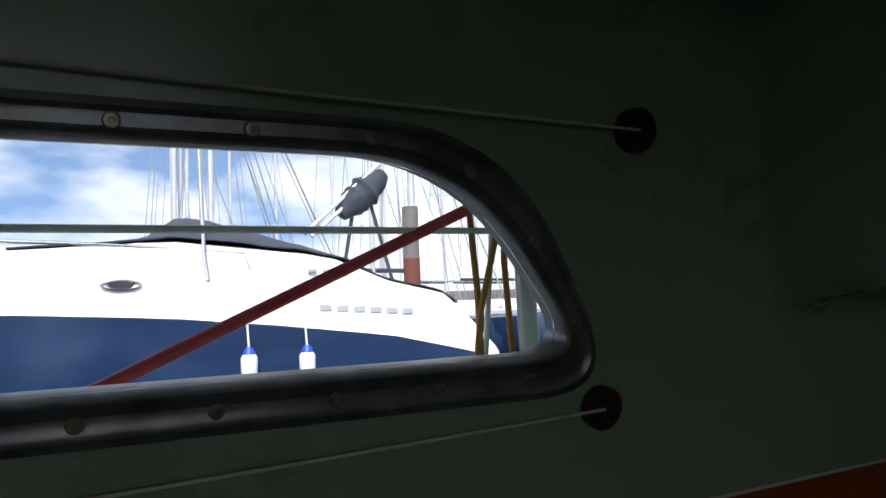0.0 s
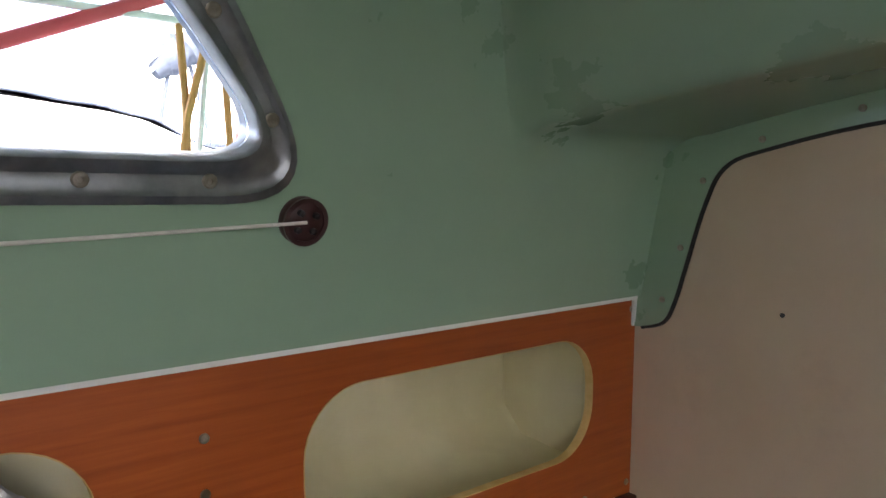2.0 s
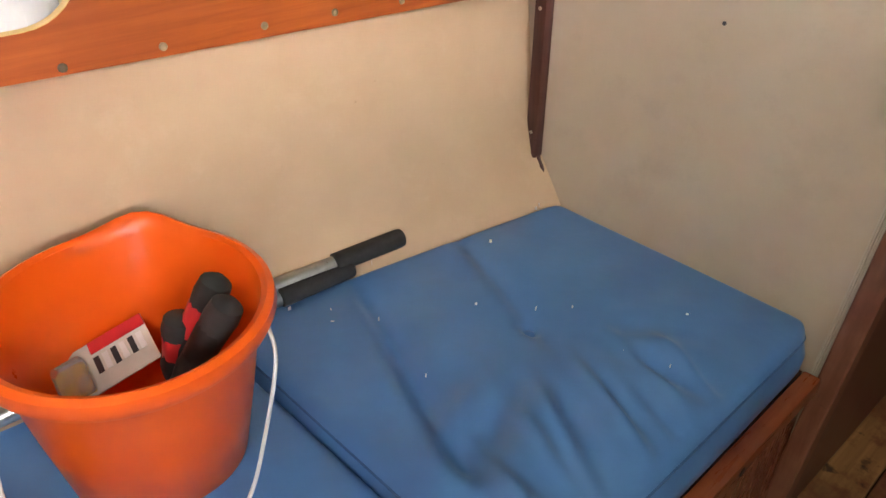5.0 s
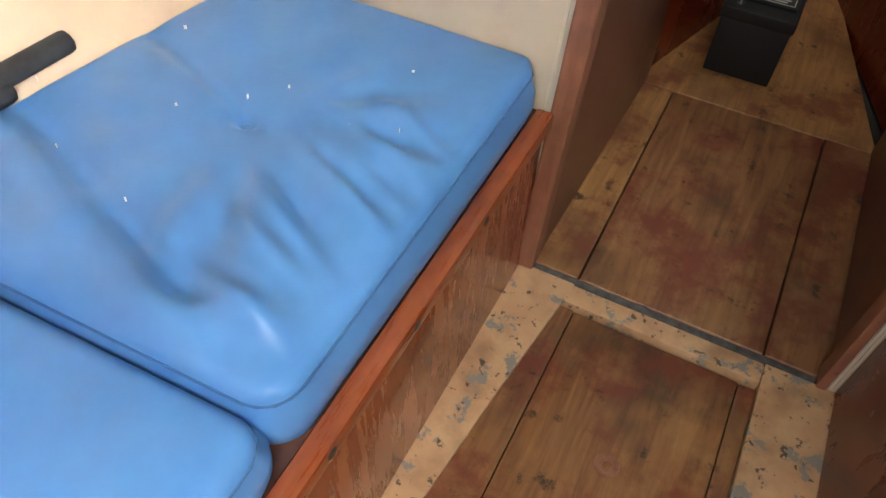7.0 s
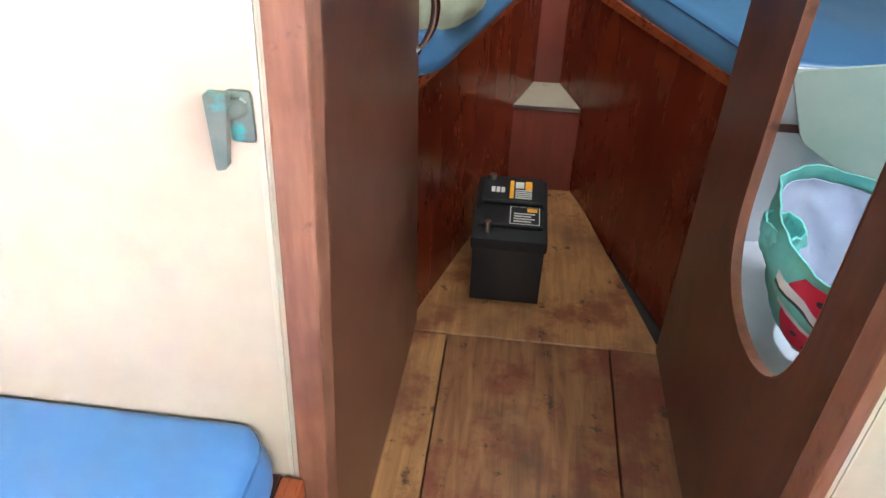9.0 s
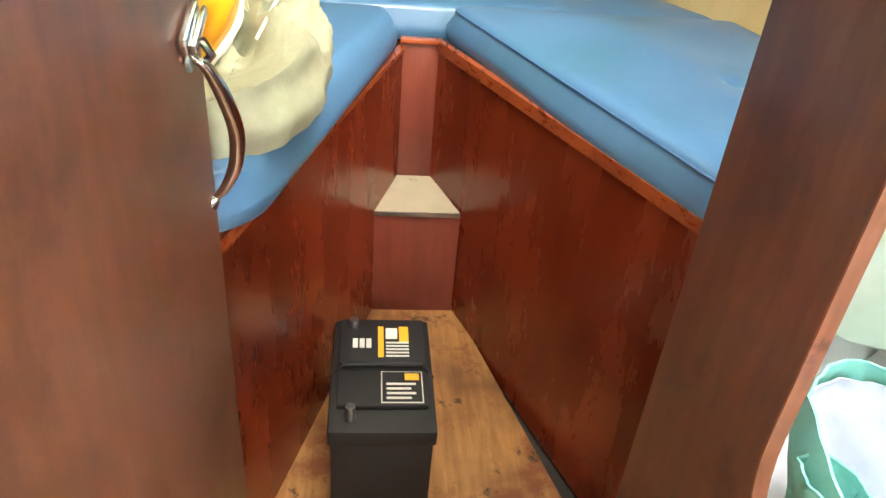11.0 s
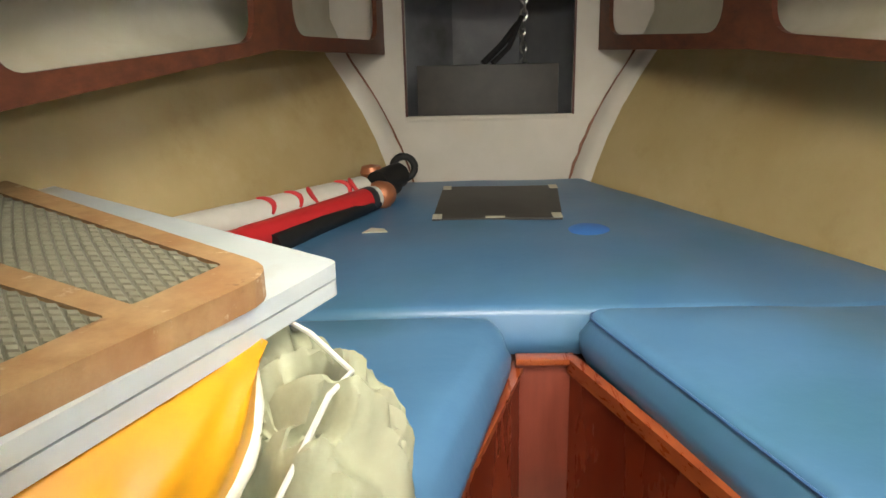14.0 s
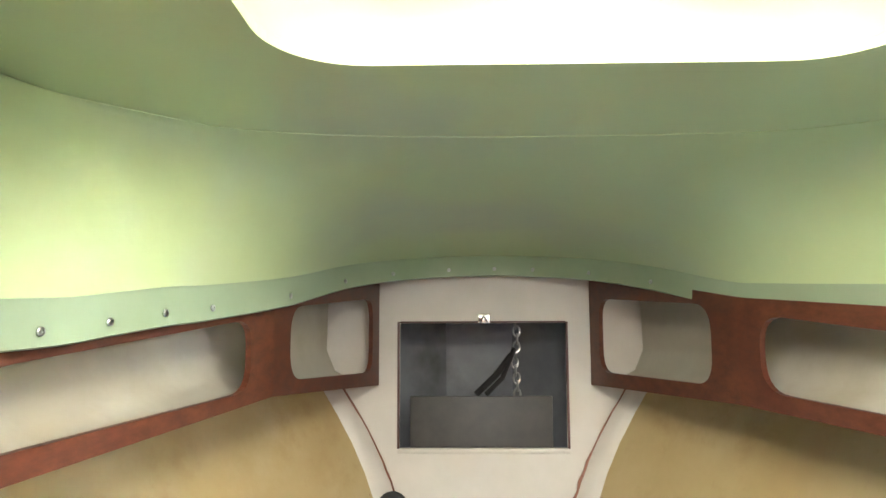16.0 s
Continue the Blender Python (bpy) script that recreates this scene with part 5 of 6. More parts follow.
for p, q in zip(FL[2:-2], FL[3:-1]):
    d = Vector((q[0] - p[0], q[1] - p[1], 0)).normalized()
    nn = Vector((d.y, -d.x, 0))
    c = Vector(p)
    screws([Vector((c.x * 0.992, c.y - 0.012, c.z + 0.006)) + nn * 0.003], nn, fl, M_STEEL, r=0.0055)
hatch = rrect(-0.268, 0.378, 0.74, 1.328, 0.10, 9)
roof_pts = [(q.x, q.y) for q in cep]
structure("ceiling_fore", plate([(x * 1.012, y * 1.006) for x, y in roof_pts], [hatch], -0.012, Matrix.Translation((0, 0, CZ + 0.001))), M_FOREGREEN, "yellow-green forward roof around the hatch")
# hatch coaming and milky lid
hc = thing("deck_hatch", (0.045, 1.03, 1.46), "milky acrylic deck hatch glowing with daylight", "hatch")
tagged(hc, kind="structure")
big = rrect(-0.268, 0.378, 0.74, 1.328, 0.10, 9)
part("coaming", loft([[Vector((x, y, z)) for x, y in big] for z in (1.4682, 1.480, 1.53, 1.5635)], close=True), M_FOREGREEN, hc)
lid = part("lid", plate(rrect(-0.285, 0.395, 0.72, 1.348, 0.11, 9), [], 0.008, Matrix.Translation((0, 0, 1.572))), M_MILKY, hc, smooth=False)
for x in (-0.10, 0.20):
    part("hinge", box(x - 0.05, x + 0.05, 1.20, 1.225, 1.525, 1.545, 0.003), M_HATCHWOOD, hc, "wooden hinge block")

# cushions
def soft1(x, y):
    return 0.006 * noise.noise((x * 4, y * 4, 1.0)) + 0.003 * math.sin(x * 22 + 8 * y) * math.exp(-((x - 0.45) / 0.2) ** 2)


cushion("berth_cushion", [(-0.205, 0.735), (-0.83, 0.735), (-0.76, 1.586), (0.004, 1.586)], 0.5785, 0.662, "faded blue vinyl berth cushion along the hull", "berth cushions", soft1, vinyl=M_BLUEFADED, seam=0.0, corner=0.09, r=0.03)
cushion("berth_cushion", [(0.380, 0.725), (0.86, 0.725), (0.765, 1.585), (0.100, 1.585)], 0.577, 0.674, "blue vinyl berth cushion with a centre button", "berth cushions", soft1, buttons=[(0.545, 1.14)], vinyl=M_BLUEFADED, seam=0.007, r=0.016, side=2.0)
cushion("berth_cushion", [(-0.765, 1.592), (0.765, 1.600), (0.262, 2.655), (-0.262, 2.655)], 0.577, 0.662, "wide blue vinyl cushion filling the bow", "berth cushions", soft1, nu=70, nv=50, vinyl=M_BLUEFADED, seam=0.0, corner=0.03)
M_BLUETAPE = mat("bright_blue_spot", (0.03, 0.16, 0.55), (0.05, 0.2, 0.6), 30, 0.5, 0.1)
bp = thing("blue_cloth", (0.193, 2.03, 0.66), "small folded bright blue cloth on the cushion", "cloth")
part("cloth", lathe([(0.0001, 0.008), (0.030, 0.007), (0.042, 0.003), (0.046, 0.0)], Matrix.Translation((0.193, 2.04, 0.657)) @ Matrix.Diagonal((1.1, 1.4, 1, 1)), 22), M_BLUETAPE, bp)

# dark board with taped corners
PLZ = 0.660
bb = thing("taped_board", (0.01, 2.31, PLZ), "dark flat board with masking tape on its corners", "board")
part("sheet", plate([(-0.152, 2.131), (0.145, 2.129), (0.176, 2.490), (-0.137, 2.494)], [], 0.005, Matrix.Translation((0, 0, PLZ + 0.006))), M_PLATE, bb, smooth=False)
for x, y in ((-0.141, 2.150), (0.135, 2.150), (0.163, 2.472), (-0.126, 2.474)):
    part("tape", box(x - 0.011, x + 0.011, y - 0.022, y + 0.022, PLZ + 0.0062, PLZ + 0.0075), M_TAPE, bb, "square of masking tape", smooth=False)
part("tape", box(-0.03, 0.015, 2.134, 2.148, PLZ + 0.0062, PLZ + 0.0075), M_TAPE, bb, smooth=False)

# outer shell of the foreship
TR = [(-1.02, 0.0), (-0.98, 1.0), (-0.84, 2.0), (-0.60, 2.75), (-0.25, 3.30), (0.25, 3.30), (0.60, 2.75), (0.84, 2.0), (0.98, 1.0), (1.02, 0.0)]
structure("ceiling_foredeck", plate(TR, [rrect(-0.285, 0.395, 0.72, 1.348, 0.11, 9)], 0.02, Matrix.Translation((0, 0, 1.60))), M_DECK, "white foredeck with hatch opening")
structure("wall_hull_fore", loft([[Vector((x, y, z)) for x, y in TR] for z in (-0.3, 0.3, 1.0, 1.58)]), M_WHITE, "white outer hull of the foreship")
# unseen plate added to block sky light leaking in from below
structure("floor_hull_bottom", plate([(-1.5, -3.25), (1.5, -3.25), (1.5, 2.0), (0.8, 3.40), (-0.8, 3.40), (-1.5, 2.0)], [], 0.03, Matrix.Translation((0, 0, -0.26))), M_DARK, "dark unseen hull bottom, added to keep out light from below")


# ---- loose things in the saloon ----
def crumpled(cx, cy, z0, rx, ry, h, seed, amp=0.03, n=72, k=34, power=2.6, lean=(0, 0), fold=5.0):
    """A closed heap of cloth: a flattened dome with folds."""
    rows = []
    for j in range(k + 1):
        t = j / k
        a_ = t * math.pi / 2
        rad, hh = math.cos(a_) ** (2 / power), math.sin(a_) ** (2 / power)
        row = []
        for i in range(n):
            a = 2 * math.pi * i / n
            v = (math.cos(a) * rad * 1.6, math.sin(a) * rad * 1.6, hh * 1.4 + seed)
            f = 1 + amp * 3 * noise.noise(v) + amp * 2.0 * (0.5 - abs(noise.noise((v[0] * fold, v[1] * fold, v[2] * fold * 0.5))))
            g = amp * 2.2 * (0.4 - abs(noise.noise((v[0] * fold * 0.8 + 7, v[1] * fold * 0.8, v[2] * 2)))) * min(1, 3 * t)
            row.append(Vector((cx + rx * rad * f * math.cos(a) + lean[0] * hh, cy + ry * rad * f * math.sin(a) + lean[1] * hh, z0 + max(h * (hh + g * 2.0), 0))))
        rows.append(row)
    bm = loft(rows, close=True)
    bmesh.ops.remove_doubles(bm, verts=bm.verts, dist=1e-5)
    return bm


# bucket with tools
BK = Vector((-0.730, -0.842, 0.465))
bu = thing("bucket", tuple(BK), "orange plastic bucket holding hand tools, on the cushion", "bucket")
tilt = Matrix.Translation(BK) @ pose(0, 0, 0, 0, 3, 46)
n = 56


def bucket_ring(r, h, lip=0.0):
    out = []
    for i in range(n):
        a = 2 * math.pi * i / n
        sp = 0.022 * math.exp(-(((a - 1.85 + math.pi) % (2 * math.pi) - math.pi) / 0.28) ** 2) * min(max((h - 0.16) / 0.07, 0), 1)
        out.append(tilt @ Vector(((r + sp) * math.cos(a), (r + sp) * math.sin(a), h + 0.4 * sp)))
    return out


prof_b = [(0.0001, 0.002), (0.098, 0.0), (0.104, 0.006), (0.120, 0.10), (0.134, 0.195), (0.138, 0.206), (0.151, 0.210), (0.1555, 0.220), (0.1535, 0.232), (0.146, 0.236), (0.139, 0.232), (0.1345, 0.215), (0.117, 0.10), (0.100, 0.012), (0.0001, 0.010)]
part("body", loft([bucket_ring(r, h) for r, h in prof_b], close=True), M_ORANGE, bu)
hp = smooth_path([(0.152, -0.010, 0.215), (0.160, -0.025, 0.18), (0.152, -0.065, 0.11), (0.138, -0.10, 0.05), (0.11, -0.135, 0.02), (0.0, -0.172, 0.012), (-0.10, -0.14, 0.06), (-0.148, -0.03, 0.19), (-0.152, 0.0, 0.215)], 8)
part("wire_handle", tube([tilt @ Vector(p) for p in hp], 0.0024, 8), M_BEAD, bu, "thin white wire handle folded down")
pk = thing("blister_pack", (BK.x - 0.03, BK.y - 0.03, 0.52), "clear blister pack with white, red and yellow printed card", "packet")
m = Matrix.Translation((-0.795, -0.850, 0.578)) @ pose(0, 0, 0, 20, -18, 78)
part("card", box(-0.07, 0.05, -0.035, 0.035, -0.001, 0.001, m=m), M_LABEL, pk, smooth=False)
part("card_edge", box(-0.02, 0.05, 0.018, 0.035, 0.0012, 0.002, m=m), M_RED, pk, smooth=False)
part("card_patch", box(-0.065, -0.03, -0.03, 0.015, 0.0012, 0.002, m=m), mat("yellow_print", (0.8, 0.55, 0.05), None, 20, 0.5, 0), pk, smooth=False)
for q in range(6):
    part("print_bar", box(-0.02 + q * 0.011, -0.013 + q * 0.011, -0.012, 0.012, 0.0014, 0.0022, m=m), M_BEAD if q % 2 else M_INK, pk, smooth=False)
part("blister", box(-0.066, -0.028, -0.032, 0.018, 0.002, 0.02, 0.006, m=m), M_CLEARBAG, pk)


def hand_tool(name, a, b_, label, grip, kind):
    a, b_ = Vector(a), Vector(b_)
    th = thing(name, tuple(a), label, kind)
    d = b_ - a
    part("handle", tube([a + d * t for t in (0.45, 0.5, 0.6, 0.75, 0.9, 0.97, 1.0)], [0.009, 0.015, 0.019, 0.017, 0.020, 0.018, 0.008], 14), M_BLACKRUB, th)
    part("grip", tube([a + d * t + Vector((0.001, 0, 0.003)) for t in (0.60, 0.66, 0.82, 0.95)], [0.008, 0.0175, 0.0185, 0.008], 10), grip, th, "red rubber grip inlay")
    part("shaft", tube([a, a + d * 0.46], 0.0045, 10), M_STEEL, th)


hand_tool("screwdriver", (BK.x - 0.01, BK.y - 0.01, 0.49), (BK.x + 0.045, BK.y + 0.098, 0.705), "black and red handled screwdriver in the bucket", M_RED, "screwdriver")
hand_tool("screwdriver", (BK.x + 0.02, BK.y - 0.03, 0.49), (BK.x + 0.085, BK.y + 0.090, 0.700), "black and red handled screwdriver in the bucket", M_BLACK, "screwdriver")
hand_tool("screwdriver", (BK.x + 0.0, BK.y + 0.02, 0.49), (BK.x + 0.02, BK.y + 0.055, 0.66), "slim black and red screwdriver in the bucket", M_RED, "screwdriver")
pl_ = thing("pliers", (BK.x + 0.04, BK.y, 0.5), "black jointed pliers lying in the bucket", "pliers")
for s in (-1, 1):
    part("arm", tube(smooth_path([(BK.x + 0.055, BK.y - 0.055, 0.53), (BK.x + 0.06 + 0.012 * s, BK.y - 0.01, 0.56), (BK.x + 0.045 + 0.02 * s, BK.y + 0.04, 0.585), (BK.x + 0.03 + 0.01 * s, BK.y + 0.075, 0.60)], 5), 0.009, 8), M_BLACKRUB, pl_)
part("pivot", lathe([(0.0001, 0.012), (0.012, 0.010), (0.012, 0)], Matrix.Translation((BK.x + 0.06, BK.y - 0.012, 0.558)), 12), M_STEEL, pl_)

# telescopic poles behind the bucket
for k, (a, b_) in enumerate((((-0.945, -1.12, 0.497), (-0.858, -0.345, 0.503)), ((-0.905, -1.12, 0.487), (-0.862, -0.450, 0.487)))):
    a, b_ = Vector(a), Vector(b_)
    th = thing("telescopic_pole", tuple(a), "steel telescopic pole with a black foam grip", "pole", "telescopic poles")
    L = (b_ - a).length
    d = (b_ - a) / L
    part("tube", tube([a, b_ - d * 0.13], 0.0125, 16), M_STEEL, th)
    part("grip", tube([b_ - d * 0.135, b_ - d * 0.133, b_ - d * 0.01, b_ - d * 0.003, b_], [0.012, 0.0165, 0.0165, 0.015, 0.010], 16), M_BLACKRUB, th, "black foam grip")
bx = thing("tool_case", (-0.70, -1.03, 0.47), "small dark purple box with yellow print", "box")
m = Matrix.Translation((-0.69, -1.045, 0.475)) @ pose(0, 0, 0, 0, 0, 25)
part("box", box(-0.06, 0.06, -0.04, 0.04, 0.0, 0.05, 0.003, m=m), mat("dark_purple_card", (0.03, 0.012, 0.03), (0.05, 0.02, 0.045), 20, 0.4, 0.05), bx)
part("print_bar", box(-0.03, 0.03, -0.01, 0.01, 0.0502, 0.051, m=m), M_LABELO, bx, smooth=False)

# white carrier bag in the locker
cb = thing("carrier_bag", (-0.93, -1.0, 0.94), "white plastic carrier bag with red and black print", "bag")
part("bag", crumpled(-0.945, -0.985, 0.942, 0.068, 0.215, 0.160, 3.3, amp=0.05, fold=4.0, n=110, k=44), M_BAGWHITE, cb)


def on_bag(y, z):
    f = min(max((z - 0.942) / 0.15, 0), 1)
    hgt = math.acos(min(f ** 1.3, 1))
    rad = max(math.cos(math.asin(f ** 1.3)), 0.05) ** (2 / 2.6)
    q = max(1 - ((y + 0.985) / (0.215 * rad + 1e-3)) ** 2, 0.0)
    return -0.945 + 0.068 * rad * math.sqrt(q)


def print_bar(y, z, w, h, rot, mt, name="print_bar"):
    x = on_bag(y, z) + 0.009
    m = Matrix.Translation((x, y, z)) @ Matrix.Rotation(radians(28), 4, "Y") @ Matrix.Rotation(rot, 4, "X")
    part(name, box(-0.0008, 0.0008, -w / 2, w / 2, -h / 2, h / 2, m=m), mt, cb, smooth=False)


for y, z, w, h, r in ((-0.884, 1.040, 0.008, 0.044, -0.75), (-0.884, 1.040, 0.008, 0.044, 0.45), (-0.905, 1.010, 0.008, 0.030, 0.10), (-0.893, 1.001, 0.030, 0.008, 0.10)) + tuple((-0.848 + 0.019 * math.cos(k * math.pi / 7), 1.060 + 0.021 * math.sin(k * math.pi / 7), 0.008, 0.012, k * math.pi / 7) for k in range(14)):
    print_bar(y, z, w, h, r, M_GREYINK)
for y, z, w, h, r in ((-0.945, 1.035, 0.008, 0.012, 0.15), (-0.944, 1.018, 0.008, 0.011, 0.15), (-0.943, 1.002, 0.008, 0.011, 0.15), (-0.842, 1.004, 0.012, 0.016, 0.6)) + tuple((-0.955 + 0.0135 * k, 0.976 + 0.0012 * k, 0.0085, 0.009, 0.1) for k in range(7)):
    print_bar(y, z, w, h, r, M_RED)

# ---- loose things in the forepeak ----
sb = thing("sail_bag", (-0.38, 1.03, 0.66), "crumpled sage green canvas sail bag spilling over the berth edge", "bag")
yb = thing("yellow_bag", (-0.45, 0.95, 0.70), "bright yellow fabric cover with a white rope edge", "cover")
top = [Vector(p) for p in smooth_path([(-0.262, 1.130, 0.818), (-0.300, 1.02, 0.818), (-0.345, 0.90, 0.818), (-0.400, 0.77, 0.818), (-0.45, 0.73, 0.818)], 6)]
rope = [Vector(p) for p in smooth_path([(-0.268, 1.130, 0.812), (-0.246, 1.05, 0.755), (-0.275, 0.955, 0.712), (-0.335, 0.86, 0.690), (-0.45, 0.74, 0.685)], 6)]
# the sail bag lies under the rope edge and the boards
bag = crumpled(-0.385, 1.045, 0.645, 0.262, 0.285, 0.160, 1.4, amp=0.030, n=200, k=90, power=3.4, fold=2.3)
for v in bag.verts:
    q = min(rope, key=lambda r: abs(r.y - v.co.y))
    zlim = (q.z - 0.014 if v.co.y < 1.10 else 0.808)
    zlim += max(0.0, v.co.x - q.x - 0.006) * (0.35 if v.co.y < 0.98 else 0.35 + min((v.co.y - 0.98) * 14, 1.3))
    if v.co.z > zlim:
        v.co.z = zlim - 0.02 * (v.co.z - zlim)
for v in bag.verts:
    dx, dy = v.co.x + 0.262, v.co.y - 1.075
    d, a = math.hypot(dx, dy), math.atan2(dy, dx)
    g = math.exp(-((d - 0.07) / 0.055) ** 2) * min(max((v.co.z - 0.66) / 0.04, 0), 1)
    v.co.z += g * (0.016 * math.sin(a * 8 + 14 * d) + 0.010 * noise.noise((v.co.x * 22, v.co.y * 22, 4)) - 0.006)
    wr = min(max((v.co.y - 0.97) / 0.09, 0), 1) * min(max((v.co.z - 0.665) / 0.03, 0), 1)
    ridge = abs(noise.noise((v.co.x * 15, v.co.y * 15, v.co.z * 9))) + 0.5 * abs(noise.noise((v.co.x * 31, v.co.y * 31, 8 + v.co.z * 14)))
    v.co += Vector((0.45, -0.35, 0.8)) * (0.085 * wr * (0.24 - ridge))
    if v.co.x > -0.24 and v.co.y < 1.0:
        v.co.x += 0.007 * math.sin(v.co.z * 75 + 9 * v.co.y) * math.exp(-((v.co.z - 0.69) / 0.05) ** 2)
bag_top = [v.co.copy() for v in bag.verts if v.co.z > 0.66]


def on_sailbag(x, y):
    return (x, y, 0.002 + max((c.z for c in bag_top if (c.x - x) ** 2 + (c.y - y) ** 2 < 0.014 ** 2), default=0.70))


part("bag", bag, M_SAIL, sb)
cord = [Vector(on_sailbag(x, y)) + Vector((0, 0, 0.009)) for x, y in ((-0.262, 1.19), (-0.215, 1.15), (-0.170, 1.10), (-0.180, 1.05), (-0.215, 0.99))]
part("drawstring", tube(cord, 0.0026, 7), M_CORD, sb, "pale drawstring")
rows = []
for p, q in zip(top, rope):
    row = []
    for k in range(15):
        t = k / 14
        w = p.lerp(q, t)
        o = Vector((0.5, -0.5, 0.1)).normalized() * (0.030 * math.sin(math.pi * t) + 0.004 * math.sin(t * 17 + p.y * 40) * math.sin(math.pi * t))
        row.append(w + o)
    rows.append(row)
part("fabric", shell(rows, 0.002), M_YELLOW, yb)
b = bmesh.new()
part("rope_edge", tube(rope, [0.0075 + 0.001 * math.sin(i * 2.1) for i in range(len(rope))], 10, b), M_ROPE, yb, "white laid rope along the edge")
part("fill", box(-0.75, -0.47, 0.76, 1.10, 0.69, 0.80, 0.02), M_YELLOW, yb)

hb = thing("washboards", (-0.55, 1.1, 0.81), "stack of two white painted hatch boards", "hatch boards")
wq = [(-0.202, 1.239), (-0.398, 0.745), (-0.80, 0.76), (-0.80, 1.71)]
for z in (0.850, 0.832):
    part("board", plate(rounded(wq, 0.012), [], 0.016, Matrix.Translation((0, 0, z))), M_BOARDDIM, hb, smooth=False)
gq = [(-0.234, 1.142), (-0.398, 0.785), (-0.795, 0.79), (-0.795, 1.612)]
gr = thing("hatch_grate", (-0.55, 1.1, 0.85), "worn teak hatch with grey rubber tread panels", "hatch cover")
A, B, C, D = [Vector(p) for p in gq]


def gpt(u, v):
    """u from the bow edge aft, v from the inner edge outboard."""
    return (A * (1 - u) + B * u) * (1 - v) + (D * (1 - u) + C * u) * v


wins = []
for u0, u1 in ((0.065, 0.315), (0.375, 0.84)):
    wins.append([tuple(gpt(u, v)) for u, v in ((u0, 0.085), (u1, 0.085), (u1, 0.93), (u0, 0.93))])
part("frame", plate(rounded(gq, [0.05, 0.03, 0.02, 0.03]), [rounded(w, 0.006, 3) for w in wins], 0.024, Matrix.Translation((0, 0, 0.8745))), M_HATCHWOOD, gr, "worn teak frame", smooth=False)
for (u0, u1), w in zip(((0.065, 0.315), (0.375, 0.84)), wins):
    part("tread_base", plate(w, [], 0.016, Matrix.Translation((0, 0, 0.8705))), M_MAT, gr, "grey rubber tread panel", smooth=False)
    b = bmesh.new()
    nx, ny = (8 if u1 < 0.4 else 15), 34
    for i in range(nx):
        for j in range(ny):
            u = u0 + (u1 - u0) * (i + 0.35 + 0.5 * (j % 2)) / (nx + 0.3)
            v = 0.085 + 0.845 * (j + 0.5) / ny
            e1 = (gpt(u0, v) - gpt(u1, v)) / (nx + 0.3) * 0.44
            e2 = (gpt(u, 0.93) - gpt(u, 0.085)) / ny * 0.80
            lo, hi = [[b.verts.new((*(gpt(u, v) + f * (s1 * e1 + s2 * e2)), z)) for s1, s2 in ((-1, 0), (0, -1), (1, 0), (0, 1))] for f, z in ((1.0, 0.8707), (0.72, 0.8732))]
            b.faces.new(hi)
            for k in range(4):
                b.faces.new((lo[k - 1], lo[k], hi[k], hi[k - 1]))
    tp = part("tread_studs", b, M_MATDARK, gr, "raised rubber lozenge studs", smooth=False)
    tp["kind"] = "stuff"
part("pull_ring", lathe([(0.014, 0.0), (0.014, 0.003), (0.021, 0.004), (0.023, 0.0)], Matrix.Translation((*gpt(0.515, 0.30), 0.8746)), 24), M_BRASS, gr, "round brass pull")

# rolled flags and flares against the hull
def roll(name, a, b_, r, mt, label, cat):
    th = thing(name, a, label, cat)
    a, b_ = Vector(a), Vector(b_)
    pts = [a.lerp(b_, i / 24) for i in range(25)]
    part("roll", tube(pts, [r * (1 + 0.06 * noise.noise((i * 0.5, r * 90, 0))) for i in range(25)], 20), mt, th)
    return th, a, b_


fw, a, b_ = roll("rolled_flag", (-0.70, 1.75, 0.715), (-0.335, 2.30, 0.700), 0.036, M_FLAGW, "white cloth rolled on a pole with red print", "flag")
for t, s in ((0.62, 1), (0.72, -1), (0.86, 1), (0.93, -1), (0.5, 1)):
    p = a.lerp(b_, t)
    d = (b_ - a).normalized()
    side_v = Vector((d.y, -d.x, 0)).normalized()
    arc = [p + side_v * (0.0365 * math.cos(q)) + Vector((0, 0, 0.0365 * math.sin(q))) + d * (0.016 * s * math.sin(2 * q)) for q in [0.15 + 1.5 * i / 10 for i in range(11)]]
    part("print_stroke", tube(arc, [0.003 + 0.004 * math.sin(math.pi * i / 10) for i in range(11)], 6), M_RED, fw)
fr, a, b_ = roll("rolled_flag", (-0.61, 1.68, 0.692), (-0.315, 2.235, 0.690), 0.030, M_RED, "red cloth rolled on a pole with a dark band", "flag")
d = (b_ - a).normalized()
part("band", tube([b_ - d * 0.01, b_ + d * 0.012], 0.0315, 18), M_INK, fr)
part("white_band", tube([b_ + d * 0.0125, b_ + d * 0.03], 0.029, 18), M_LABEL, fr)
part("pole_end", tube([b_ + d * 0.03, b_ + d * 0.045, b_ + d * 0.06, b_ + d * 0.085, b_ + d * 0.095], [0.020, 0.036, 0.037, 0.030, 0.012], 20), M_COPPER, fr, "brown copper-coloured end cap")
ff = thing("wooden_float", (-0.31, 2.345, 0.72), "brown turned wooden knob beside the flags", "knob")
part("knob", lathe([(0.0001, -0.02), (0.022, -0.016), (0.03, 0.0), (0.024, 0.016), (0.0001, 0.021)], Matrix.Translation((-0.318, 2.36, 0.735)), 20), M_COPPER, ff)
bh = thing("black_pump", (-0.27, 2.4, 0.69), "black plastic pump handle lying along the hull", "pump")
part("body", tube([(-0.46, 1.90, 0.676), (-0.30, 2.25, 0.684), (-0.262, 2.385, 0.694)], 0.022, 14), M_BLACK, bh)
